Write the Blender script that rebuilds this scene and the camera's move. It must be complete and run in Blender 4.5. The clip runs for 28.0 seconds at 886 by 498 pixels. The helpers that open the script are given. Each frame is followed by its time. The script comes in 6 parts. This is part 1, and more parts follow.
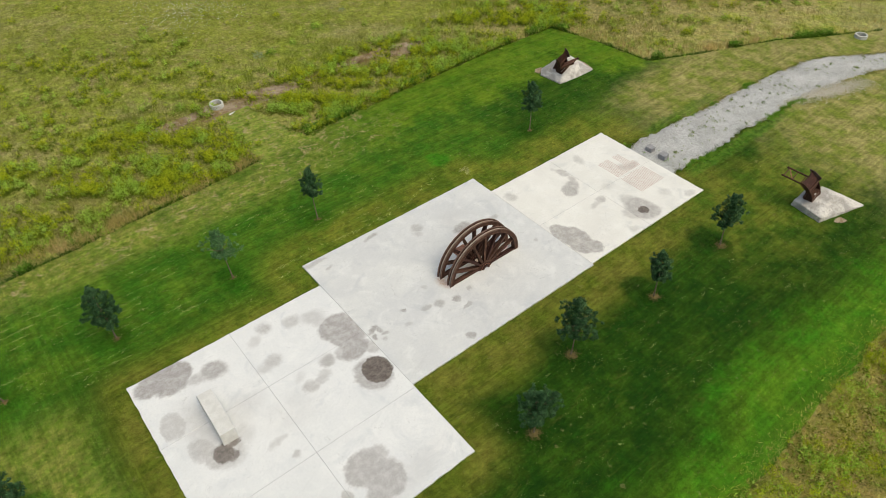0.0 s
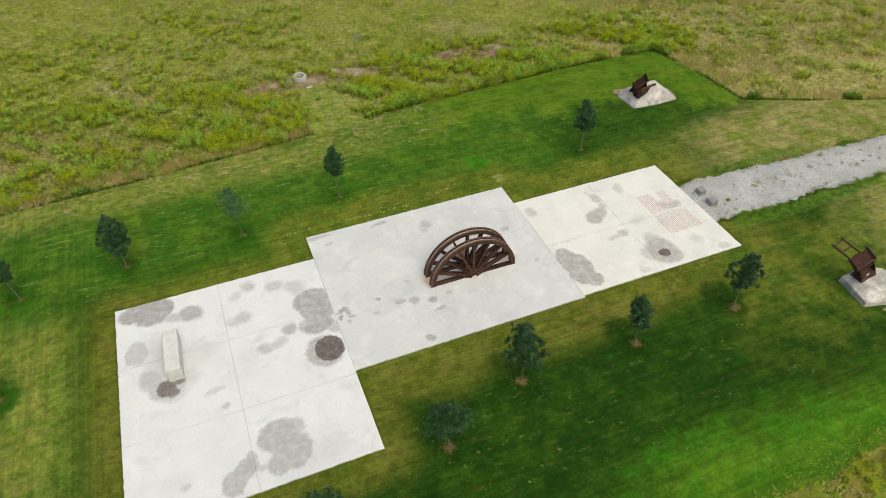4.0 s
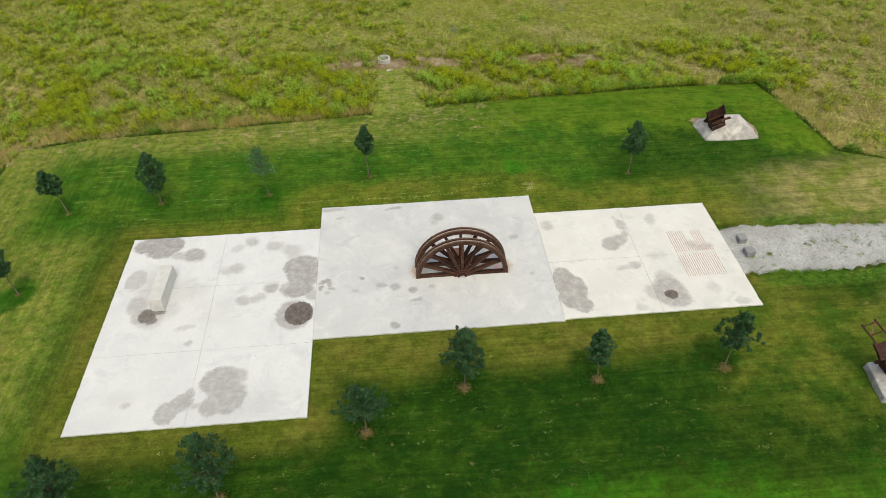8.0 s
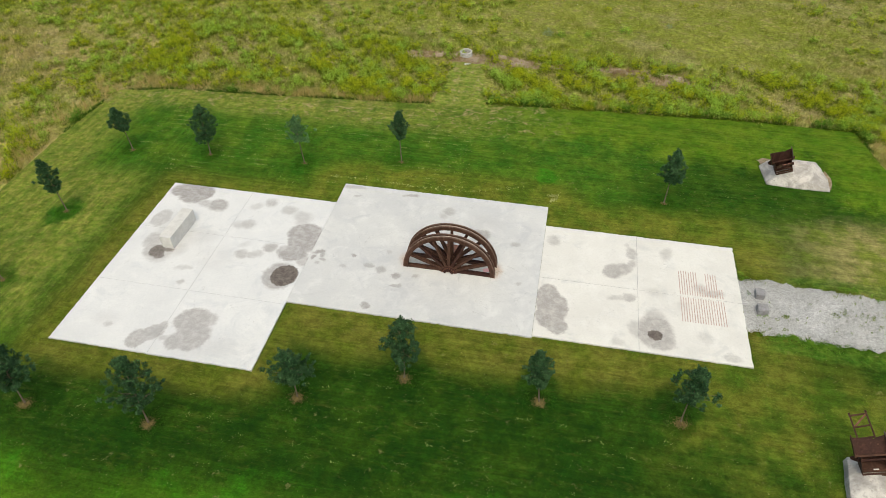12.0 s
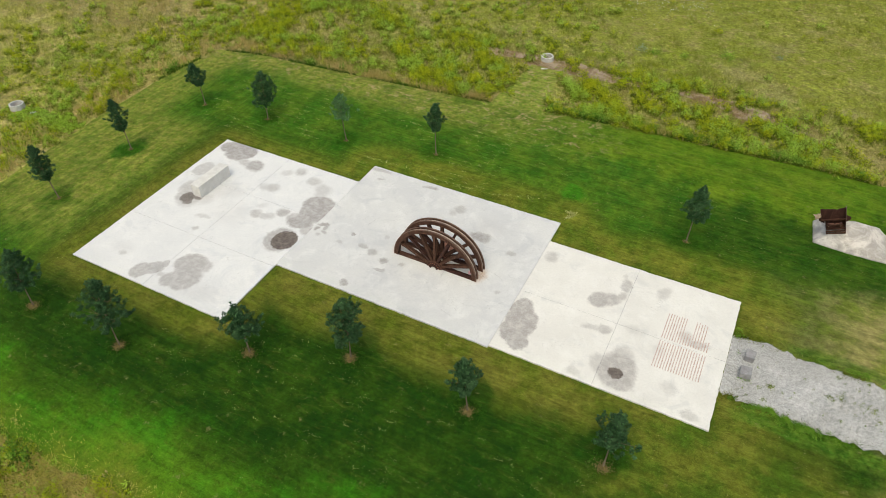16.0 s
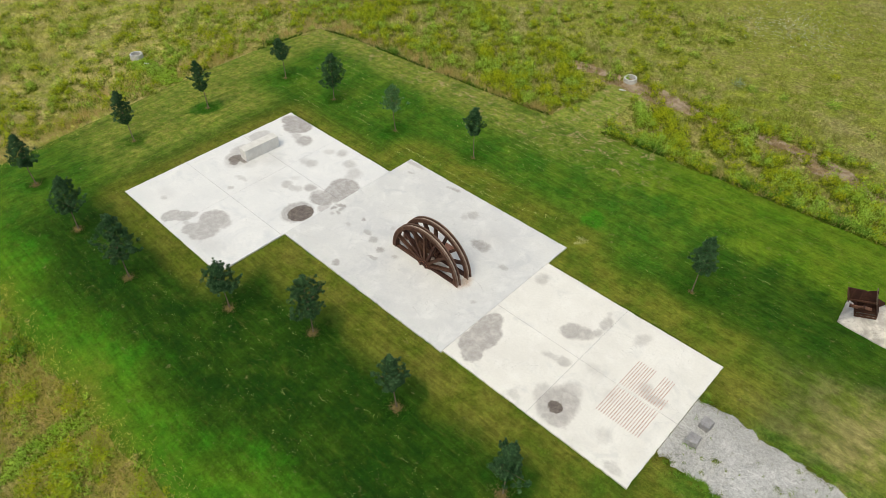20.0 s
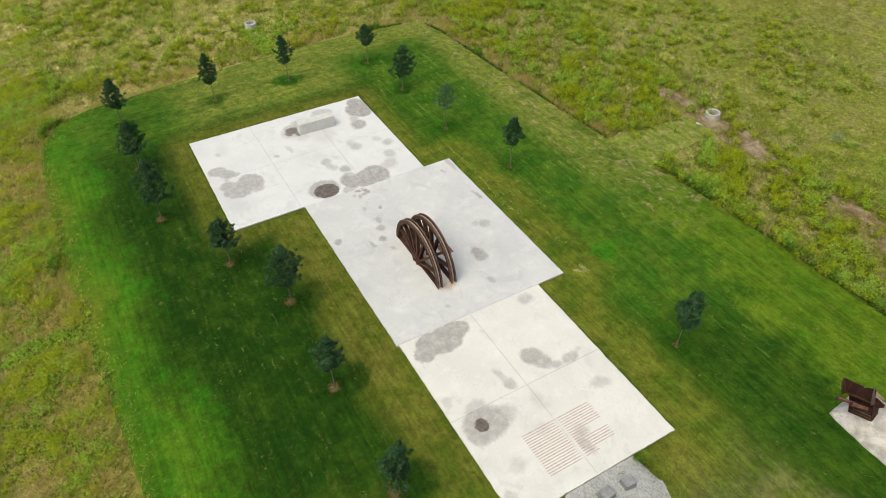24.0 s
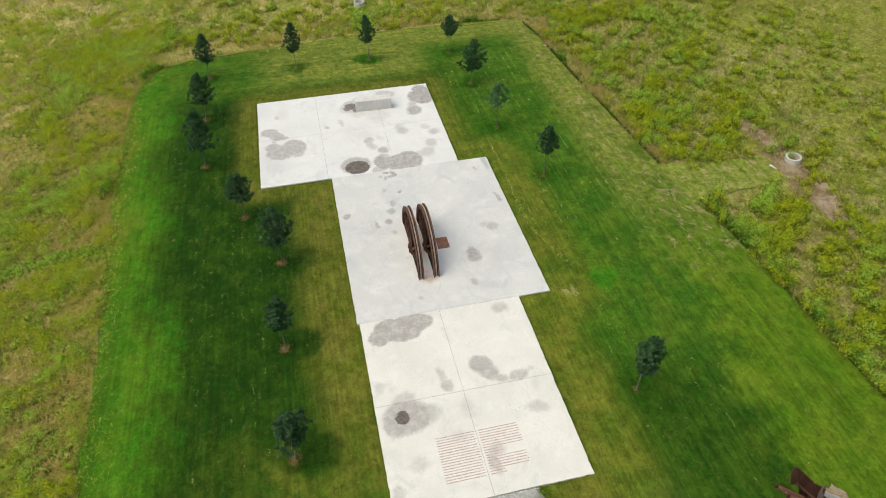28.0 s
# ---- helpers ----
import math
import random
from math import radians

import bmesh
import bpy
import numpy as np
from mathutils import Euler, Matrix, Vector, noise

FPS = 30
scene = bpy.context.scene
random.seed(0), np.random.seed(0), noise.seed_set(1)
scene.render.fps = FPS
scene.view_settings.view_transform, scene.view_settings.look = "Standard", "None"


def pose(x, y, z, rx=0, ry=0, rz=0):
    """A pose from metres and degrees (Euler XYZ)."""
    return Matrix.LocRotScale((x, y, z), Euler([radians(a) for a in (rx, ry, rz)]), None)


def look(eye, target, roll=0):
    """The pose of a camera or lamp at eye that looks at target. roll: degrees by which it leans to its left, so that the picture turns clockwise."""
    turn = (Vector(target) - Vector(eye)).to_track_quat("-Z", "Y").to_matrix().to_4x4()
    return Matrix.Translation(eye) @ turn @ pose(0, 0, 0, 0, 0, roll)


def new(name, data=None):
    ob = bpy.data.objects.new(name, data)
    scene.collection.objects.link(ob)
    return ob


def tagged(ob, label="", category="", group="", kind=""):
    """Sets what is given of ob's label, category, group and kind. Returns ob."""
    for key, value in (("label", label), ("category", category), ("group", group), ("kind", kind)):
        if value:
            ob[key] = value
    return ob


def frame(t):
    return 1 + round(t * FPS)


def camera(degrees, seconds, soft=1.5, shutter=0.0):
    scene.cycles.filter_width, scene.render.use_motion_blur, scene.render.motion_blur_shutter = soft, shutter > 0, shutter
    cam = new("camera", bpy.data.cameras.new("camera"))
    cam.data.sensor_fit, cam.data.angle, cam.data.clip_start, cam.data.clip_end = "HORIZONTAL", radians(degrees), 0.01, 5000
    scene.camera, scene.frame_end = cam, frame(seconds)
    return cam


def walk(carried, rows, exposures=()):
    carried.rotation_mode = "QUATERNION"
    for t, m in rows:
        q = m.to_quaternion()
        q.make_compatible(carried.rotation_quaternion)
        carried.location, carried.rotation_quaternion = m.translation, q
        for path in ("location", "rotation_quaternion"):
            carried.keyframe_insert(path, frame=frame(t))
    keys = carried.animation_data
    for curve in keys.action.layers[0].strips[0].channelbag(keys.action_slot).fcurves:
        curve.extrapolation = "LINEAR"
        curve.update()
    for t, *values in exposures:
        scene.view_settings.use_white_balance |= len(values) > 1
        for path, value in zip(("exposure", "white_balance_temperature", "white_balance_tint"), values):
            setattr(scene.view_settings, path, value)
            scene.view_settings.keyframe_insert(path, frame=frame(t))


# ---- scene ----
from mathutils.geometry import delaunay_2d_cdt

cam = camera(67.3, 28.0, soft=0.8)
METRES, EYE, TURN = 61.09, 27.0, -37.1
ROWS = [
    (0.0, 0.0, 0.0, 0.0, -1.83, -43.04, 1.96),
    (0.5, 0.0181, -0.0004, -0.0004, 0.29, -42.96, 1.93),
    (1.0, 0.0364, 0.0002, -0.0009, 2.42, -42.9, 1.91),
    (1.5, 0.0547, 0.0013, -0.0018, 4.55, -42.81, 1.88),
    (2.0, 0.073, 0.0031, -0.0028, 6.71, -42.71, 1.86),
    (2.5, 0.0911, 0.0057, -0.0035, 8.87, -42.62, 1.84),
    (3.0, 0.1091, 0.0088, -0.0043, 11.0, -42.53, 1.81),
    (3.5, 0.127, 0.0126, -0.0053, 13.14, -42.43, 1.79),
    (5.5, 0.1966, 0.034, -0.0122, 21.73, -41.96, 1.68),
    (6.0, 0.2132, 0.0403, -0.0135, 23.86, -41.86, 1.65),
    (6.5, 0.2291, 0.0472, -0.0146, 25.9, -41.8, 1.6),
    (7.0, 0.2443, 0.055, -0.0161, 27.93, -41.76, 1.55),
    (7.5, 0.2595, 0.0635, -0.0174, 30.0, -41.71, 1.51),
    (8.0, 0.2746, 0.0724, -0.0191, 32.06, -41.65, 1.48),
    (8.5, 0.2893, 0.0818, -0.0208, 34.09, -41.58, 1.44),
    (9.0, 0.3035, 0.0913, -0.0221, 36.14, -41.52, 1.38),
    (9.5, 0.3177, 0.1015, -0.0232, 38.18, -41.48, 1.33),
    (10.0, 0.3314, 0.1119, -0.0242, 40.21, -41.42, 1.28),
    (10.5, 0.3449, 0.123, -0.0244, 42.23, -41.39, 1.24),
    (11.0, 0.3578, 0.1347, -0.0243, 44.25, -41.39, 1.2),
    (11.5, 0.3705, 0.1466, -0.0249, 46.28, -41.35, 1.15),
    (12.0, 0.3827, 0.159, -0.0257, 48.32, -41.34, 1.1),
    (12.5, 0.3942, 0.1721, -0.0267, 50.33, -41.32, 1.06),
    (14.5, 0.4364, 0.2283, -0.0276, 58.41, -41.32, 0.92),
    (15.0, 0.4456, 0.2431, -0.0275, 60.41, -41.31, 0.88),
    (15.5, 0.4543, 0.2581, -0.0271, 62.42, -41.31, 0.82),
    (16.0, 0.4627, 0.2736, -0.0272, 64.44, -41.32, 0.79),
    (16.5, 0.4705, 0.2893, -0.0268, 66.48, -41.33, 0.74),
    (17.0, 0.4781, 0.3051, -0.0267, 68.55, -41.3, 0.7),
    (17.5, 0.4848, 0.3215, -0.0262, 70.56, -41.32, 0.66),
    (18.0, 0.4909, 0.3383, -0.0252, 72.65, -41.32, 0.61),
    (18.5, 0.4965, 0.355, -0.0241, 74.71, -41.32, 0.58),
    (19.0, 0.5011, 0.3721, -0.0227, 76.78, -41.36, 0.53),
    (19.5, 0.505, 0.3895, -0.0214, 78.84, -41.36, 0.48),
    (20.0, 0.5087, 0.4065, -0.0199, 80.88, -41.37, 0.42),
    (20.5, 0.5117, 0.4242, -0.0182, 82.93, -41.42, 0.42),
    (21.0, 0.514, 0.442, -0.0173, 85.01, -41.42, 0.4),
    (21.5, 0.5155, 0.4597, -0.0164, 87.08, -41.44, 0.34),
    (23.5, 0.5158, 0.5319, -0.0145, 95.45, -41.46, 0.18),
    (24.0, 0.5142, 0.5498, -0.0136, 97.53, -41.47, 0.14),
    (24.5, 0.5118, 0.5677, -0.0132, 99.61, -41.5, 0.11),
    (25.0, 0.5085, 0.5861, -0.0131, 101.72, -41.53, 0.08),
    (25.5, 0.5048, 0.6038, -0.0137, 103.77, -41.54, 0.03),
    (26.0, 0.5005, 0.6217, -0.0145, 105.88, -41.54, -0.0),
    (26.5, 0.4954, 0.6392, -0.0157, 107.96, -41.54, -0.04),
    (27.0, 0.4895, 0.6567, -0.0162, 110.07, -41.57, -0.06),
    (27.5, 0.483, 0.6739, -0.0168, 112.19, -41.61, -0.09),
    (28.0, 0.4763, 0.6908, -0.0176, 114.28, -41.61, -0.14),
]
# the concrete lies level and its middle is the origin
LEVEL = pose(0, 0, 0, -0.954, -0.949, 0) @ pose(-17.3, -22.5, 0.811)
walk(cam, [(t, LEVEL @ pose(0, 0, EYE, 0, 0, TURN) @ pose(METRES * x, METRES * y, METRES * z, 90 + pitch, roll, yaw)) for t, x, y, z, yaw, pitch, roll in ROWS],
     [(0.0, 0.08, 6650, 0), (6.0, 0.09, 6650, 0), (11.0, 0.14, 6650, 0), (28.0, 0.14, 6650, 0)])

# ---- light: bright overcast day, veiled sun from the south ----
SUN_TURN, SUN_UP = 168.0, 62.0
world = bpy.data.worlds.new("overcast_sky")
scene.world = world
world.use_nodes = True
sky = world.node_tree.nodes.new("ShaderNodeTexSky")
sky.sky_type, sky.sun_disc = "NISHITA", False
sky.sun_elevation, sky.sun_rotation = radians(SUN_UP), radians(SUN_TURN)
sky.air_density, sky.dust_density, sky.ozone_density = 1.0, 6.0, 0.6
world.node_tree.nodes["Background"].inputs["Strength"].default_value = 0.15
world.node_tree.links.new(sky.outputs["Color"], world.node_tree.nodes["Background"].inputs["Color"])
lamp = bpy.data.lights.new("veiled_sun", "SUN")
lamp.energy, lamp.angle, lamp.color = 0.7, radians(70), (1.0, 0.94, 0.85)
sun = new("veiled_sun", lamp)
sa, se = radians(SUN_TURN), radians(SUN_UP)
sun.matrix_world = look((0, 0, 60), Vector((0, 0, 60)) - Vector((math.sin(sa) * math.cos(se), math.cos(sa) * math.cos(se), math.sin(se))))


# ---- materials ----
class Nodes:
    """Short hand for building a node material."""

    def __init__(self, name):
        self.mat = bpy.data.materials.new(name)
        self.mat.use_nodes = True
        self.tree = self.mat.node_tree
        self.bsdf = self.tree.nodes["Principled BSDF"]
        self.pos = self.add("ShaderNodeNewGeometry").outputs["Position"]

    def add(self, kind):
        return self.tree.nodes.new(kind)

    def put(self, socket, value):
        if isinstance(value, bpy.types.NodeSocket):
            self.tree.links.new(value, socket)
        elif value is not None:
            if isinstance(value, (tuple, list)) and len(value) == 3 and socket.type == "RGBA":
                value = (*value, 1)
            socket.default_value = value

    def math(self, op, a, b=None, c=None, clamp=False):
        n = self.add("ShaderNodeMath")
        n.operation, n.use_clamp = op, clamp
        for s, v in zip(n.inputs, (a, b, c)):
            self.put(s, v)
        return n.outputs[0]

    def noise(self, scale, detail=4.0, rough=0.55, vec=None, color=False, distort=0.0):
        n = self.add("ShaderNodeTexNoise")
        self.put(n.inputs["Vector"], vec or self.pos)
        self.put(n.inputs["Scale"], scale), self.put(n.inputs["Detail"], detail), self.put(n.inputs["Roughness"], rough), self.put(n.inputs["Distortion"], distort)
        return n.outputs["Color" if color else "Fac"]

    def ramp(self, v, lo, hi, a=0.0, b=1.0):
        n = self.add("ShaderNodeMapRange")
        n.interpolation_type = "SMOOTHSTEP"
        for s, x in zip(n.inputs, (v, lo, hi, a, b)):
            self.put(s, x)
        return n.outputs[0]

    def mix(self, f, a, b, blend="MIX"):
        n = self.add("ShaderNodeMix")
        n.data_type, n.blend_type = "RGBA", blend
        self.put(n.inputs[0], f), self.put(n.inputs[6], a), self.put(n.inputs[7], b)
        return n.outputs[2]

    def vec(self, op, a, b=None):
        n = self.add("ShaderNodeVectorMath")
        n.operation = op
        self.put(n.inputs[0], a)
        if b is not None:
            self.put(n.inputs[1], b)
        return n.outputs["Value" if op in ("LENGTH", "DISTANCE") else "Vector"]

    def xyz(self, v=None):
        n = self.add("ShaderNodeSeparateXYZ")
        self.put(n.inputs[0], v or self.pos)
        return n.outputs

    def mapped(self, loc=(0, 0, 0), turn=0.0, scale=(1, 1, 1), vec=None, kind="TEXTURE"):
        n = self.add("ShaderNodeMapping")
        n.vector_type = kind
        self.put(n.inputs[0], vec or self.pos)
        n.inputs[1].default_value, n.inputs[2].default_value, n.inputs[3].default_value = loc, (0, 0, radians(turn)), scale
        return n.outputs[0]

    def island(self):
        return self.add("ShaderNodeNewGeometry").outputs["Random Per Island"]

    def each(self):
        return self.add("ShaderNodeObjectInfo").outputs["Random"]

    def bump(self, height, strength=0.3, dist=0.02):
        n = self.add("ShaderNodeBump")
        n.inputs["Strength"].default_value, n.inputs["Distance"].default_value = strength, dist
        self.put(n.inputs["Height"], height)
        self.put(self.bsdf.inputs["Normal"], n.outputs[0])

    def done(self, color, rough=0.8, metal=0.0, spec=0.3):
        self.put(self.bsdf.inputs["Base Color"], color), self.put(self.bsdf.inputs["Roughness"], rough)
        self.put(self.bsdf.inputs["Metallic"], metal), self.put(self.bsdf.inputs["Specular IOR Level"], spec)
        return self.mat

    def leafy(self, color, through_leaf=0.35):
        """A thin leaf: part of the light comes through."""
        d, t, m = self.add("ShaderNodeBsdfDiffuse"), self.add("ShaderNodeBsdfTranslucent"), self.add("ShaderNodeMixShader")
        self.put(d.inputs[0], color), self.put(t.inputs[0], color)
        m.inputs[0].default_value = through_leaf
        self.tree.links.new(d.outputs[0], m.inputs[1]), self.tree.links.new(t.outputs[0], m.inputs[2])
        self.tree.links.new(m.outputs[0], self.tree.nodes["Material Output"].inputs["Surface"])
        self.tree.nodes.remove(self.bsdf)
        return self.mat


# pads: x0, y0, x1, y1
PAD_W, PAD_M, PAD_E = (-18.1, -10.28, -6.752, 3.46), (-6.75, -5.5, 6.76, 5.5), (6.762, -5.37, 17.83, 3.64)


def concrete_material(name, base, warm, stains, arcs=(), rusty=()):
    """Pale cast concrete. stains: x, y, width, length, turn, strength, softness, darkness."""
    n = Nodes(name)
    wob = n.vec("MULTIPLY", n.vec("SUBTRACT", n.noise(1.3, 4, 0.6, color=True), (0.5, 0.5, 0.5)), (0.5, 0.5, 0.0))
    wob2 = n.vec("MULTIPLY", n.vec("SUBTRACT", n.noise(7.0, 4, 0.75, color=True), (0.5, 0.5, 0.5)), (0.34, 0.34, 0.0))
    at = n.vec("MULTIPLY", n.vec("ADD", n.vec("ADD", n.pos, wob), wob2), (1, 1, 0))
    calm = n.vec("MULTIPLY", n.vec("ADD", n.pos, n.vec("ADD", n.vec("MULTIPLY", wob, (0.3, 0.3, 0)), wob2)), (1, 1, 0))
    cloud = n.noise(0.35, 5, 0.6)
    fine = n.noise(9, 6, 0.7)
    grit = n.noise(70, 3, 0.7)
    col = n.mix(n.ramp(cloud, 0.3, 0.72), base, warm)
    col = n.mix(n.ramp(fine, 0.35, 0.75, 0.0, 0.35), col, tuple(c * 0.82 for c in base))
    trowel = n.noise(1.1, 6, 0.75, vec=n.mapped(turn=25, scale=(4.0, 0.7, 1)), distort=1.5)
    col = n.mix(n.ramp(trowel, 0.56, 0.75, 0.0, 0.22), col, tuple(c * 0.7 for c in base))
    pale = n.noise(0.9, 5, 0.7, distort=0.6)
    col = n.mix(n.ramp(pale, 0.46, 0.7, 0.0, 0.26), col, (0.82, 0.81, 0.78))
    col = n.mix(n.ramp(n.noise(0.55, 5, 0.7, distort=0.8), 0.5, 0.3, 0.0, 0.5), col, tuple(c * k for c, k in zip(base, (0.8, 0.82, 0.85))))
    hair = n.math("ABSOLUTE", n.math("SUBTRACT", n.noise(0.7, 3, 0.5, distort=2.2), 0.5))
    col = n.mix(n.math("MULTIPLY", n.ramp(hair, 0.006, 0.0), n.ramp(n.noise(0.9, 3, 0.6), 0.5, 0.62, 0.0, 0.4)), col, (0.3, 0.29, 0.28))
    for dark in (0, 1):
        total = None
        for x, y, w, l, turn, strength, soft, dk in stains:
            if dk != dark:
                continue
            r = n.vec("LENGTH", n.mapped((x, y, 0), turn, (w / 2, l / 2, 1), vec=calm if dark else at))
            m = n.ramp(r, 1 + soft, 1 - soft, 0.0, strength)
            total = m if total is None else n.math("MAXIMUM", total, m)
        if total is None:
            continue
        if dark:
            col = n.mix(total, col, n.mix(n.ramp(n.math("ADD", n.math("MULTIPLY", grit, 0.4), n.math("MULTIPLY", n.noise(3.5, 6, 0.8), 0.6)), 0.38, 0.62), (0.06, 0.045, 0.036), (0.19, 0.16, 0.14)))
        else:
            brk = n.ramp(n.noise(2.4, 6, 0.75), 0.32, 0.6, 0.6, 1.0)
            spk = n.ramp(n.noise(17, 5, 0.85), 0.36, 0.56, 0.7, 1.0)
            col = n.mix(n.math("MULTIPLY", n.math("MULTIPLY", total, brk), spk), col, n.mix(fine, (0.225, 0.2, 0.19), (0.31, 0.285, 0.27)))
    for x, y, w, l in rusty:
        r = n.vec("LENGTH", n.mapped((x, y, 0), 0, (w / 2, l / 2, 1), vec=at))
        col = n.mix(n.math("MULTIPLY", n.ramp(r, 1.3, 0.2), n.ramp(fine, 0.3, 0.7, 0.3, 0.8)), col, (0.4, 0.23, 0.12))
    spots = n.noise(3.1, 2, 0.5)
    col = n.mix(n.ramp(spots, 0.74, 0.8, 0.0, 0.35), col, (0.3, 0.28, 0.26))
    # curved tyre scuffs
    for cx, cy, r0 in arcs:
        r = n.vec("LENGTH", n.vec("SUBTRACT", at, (cx, cy, 0)))
        line = n.math("ABSOLUTE", n.math("SUBTRACT", n.math("FRACT", n.math("MULTIPLY", n.math("ADD", r, r0), 1.7)), 0.5))
        m = n.math("MULTIPLY", n.ramp(line, 0.035, 0.0), n.math("MULTIPLY", n.ramp(n.noise(0.6, 3, 0.6), 0.5, 0.66), n.ramp(r, 4.4, 3.0)))
        col = n.mix(n.math("MULTIPLY", m, 0.5), col, (0.25, 0.24, 0.23))
    col = n.mix(n.ramp(n.noise(28, 4, 0.8), 0.5, 0.75, 0.0, 0.22), col, (0.36, 0.35, 0.34))
    n.bump(n.math("ADD", n.math("MULTIPLY", fine, 0.6), grit), 0.25, 0.006)
    return n.done(col, n.ramp(cloud, 0.2, 0.8, 0.62, 0.85))


STAINS_W = [
    (-16.75, 2.75, 2.4, 1.5, 4, 0.95, 0.12, 0), (-15.7, 2.75, 1.5, 1.5, 0, 0.95, 0.12, 0), (-16.3, 2.1, 1.7, 1.0, -8, 0.9, 0.25, 0), (-15.0, 1.75, 1.2, 0.6, -10, 0.6, 0.5, 0),
    (-14.15, 1.72, 1.35, 1.1, -15, 0.85, 0.3, 0), (-17.15, -0.15, 1.15, 1.7, -8, 0.55, 0.15, 0), (-16.55, -2.2, 1.1, 1.6, 15, 0.6, 0.3, 0), (-16.25, -3.0, 1.0, 1.2, 10, 0.6, 0.25, 0), (-15.9, -1.2, 1.8, 3.6, 12, 0.32, 0.6, 0), (-15.65, -3.15, 1.6, 1.5, 0, 0.55, 0.3, 0), (-14.6, -2.6, 0.9, 1.2, 0, 0.3, 0.6, 0),
    (-10.85, 2.55, 0.8, 0.75, -10, 0.62, 0.5, 0), (-11.7, 2.1, 0.9, 0.5, 25, 0.35, 0.6, 0), (-9.4, 2.1, 1.0, 0.8, -10, 0.5, 0.5, 0), (-8.4, 1.65, 1.3, 0.9, -15, 0.42, 0.55, 0), (-8.2, 1.2, 0.9, 0.9, 0, 0.45, 0.55, 0),
    (-11.5, 0.3, 1.0, 0.85, 5, 0.55, 0.4, 0), (-12.05, 0.1, 0.8, 0.7, 0, 0.4, 0.5, 0),
    (-7.7, 0.2, 2.1, 1.7, 0, 0.9, 0.14, 0), (-7.35, -0.7, 1.5, 1.9, 0, 0.88, 0.14, 0), (-7.75, -1.75, 1.7, 1.3, 8, 0.88, 0.16, 0), (-8.35, -1.55, 0.9, 0.9, 0, 0.7, 0.3, 0), (-7.9, -0.7, 1.2, 1.2, 0, 0.86, 0.2, 0), (-7.0, -2.2, 0.7, 0.9, 0, 0.6, 0.3, 0),
    (-9.3, -1.5, 0.85, 0.9, 20, 0.75, 0.35, 0), (-9.85, -2.1, 0.7, 0.5, 0, 0.45, 0.5, 0), (-10.75, -2.35, 0.85, 0.8, 10, 0.62, 0.45, 0), (-10.2, -2.3, 1.0, 0.5, 5, 0.5, 0.5, 0), (-10.9, -1.5, 0.7, 0.4, 30, 0.25, 0.6, 0),
    (-7.9, -3.68, 2.0, 2.15, 20, 0.8, 0.14, 0), (-13.75, -4.1, 0.8, 0.35, 15, 0.4, 0.5, 0), (-13.3, -4.0, 0.5, 0.3, 0, 0.35, 0.5, 0), (-13.25, -5.2, 0.4, 0.5, 0, 0.5, 0.45, 0), (-15.55, -8.82, 0.55, 0.4, 0, 0.45, 0.5, 0), (-15.9, -8.5, 1.5, 0.9, 0, 0.14, 0.7, 0),
    (-13.5, -9.45, 1.1, 1.25, -20, 0.72, 0.14, 0), (-12.85, -8.9, 1.0, 1.2, -35, 0.7, 0.14, 0), (-12.55, -8.45, 0.5, 0.7, -30, 0.6, 0.25, 0), (-12.1, -9.2, 0.7, 0.4, 0, 0.45, 0.5, 0),
    (-11.15, -7.75, 2.1, 1.7, 15, 0.76, 0.12, 0), (-10.75, -8.75, 2.0, 2.0, 10, 0.74, 0.14, 0), (-11.35, -9.2, 1.3, 1.2, 0, 0.7, 0.2, 0), (-10.35, -7.55, 1.0, 0.9, 0, 0.6, 0.3, 0),
    (-7.6, -3.6, 1.55, 1.7, 0, 0.97, 0.05, 1), (-15.85, -3.05, 0.95, 1.05, 20, 0.85, 0.14, 1), (-15.55, -3.4, 0.7, 0.55, 10, 0.75, 0.25, 1), (-15.2, -2.8, 0.65, 0.35, 10, 0.8, 0.3, 1),
    (-12.3, -3.0, 3.0, 2.0, 0, 0.14, 0.7, 0), (-9.5, -9.3, 3.6, 1.2, 12, 0.15, 0.7, 0), (-14.0, -1.4, 2.4, 1.6, 30, 0.2, 0.7, 0),
]
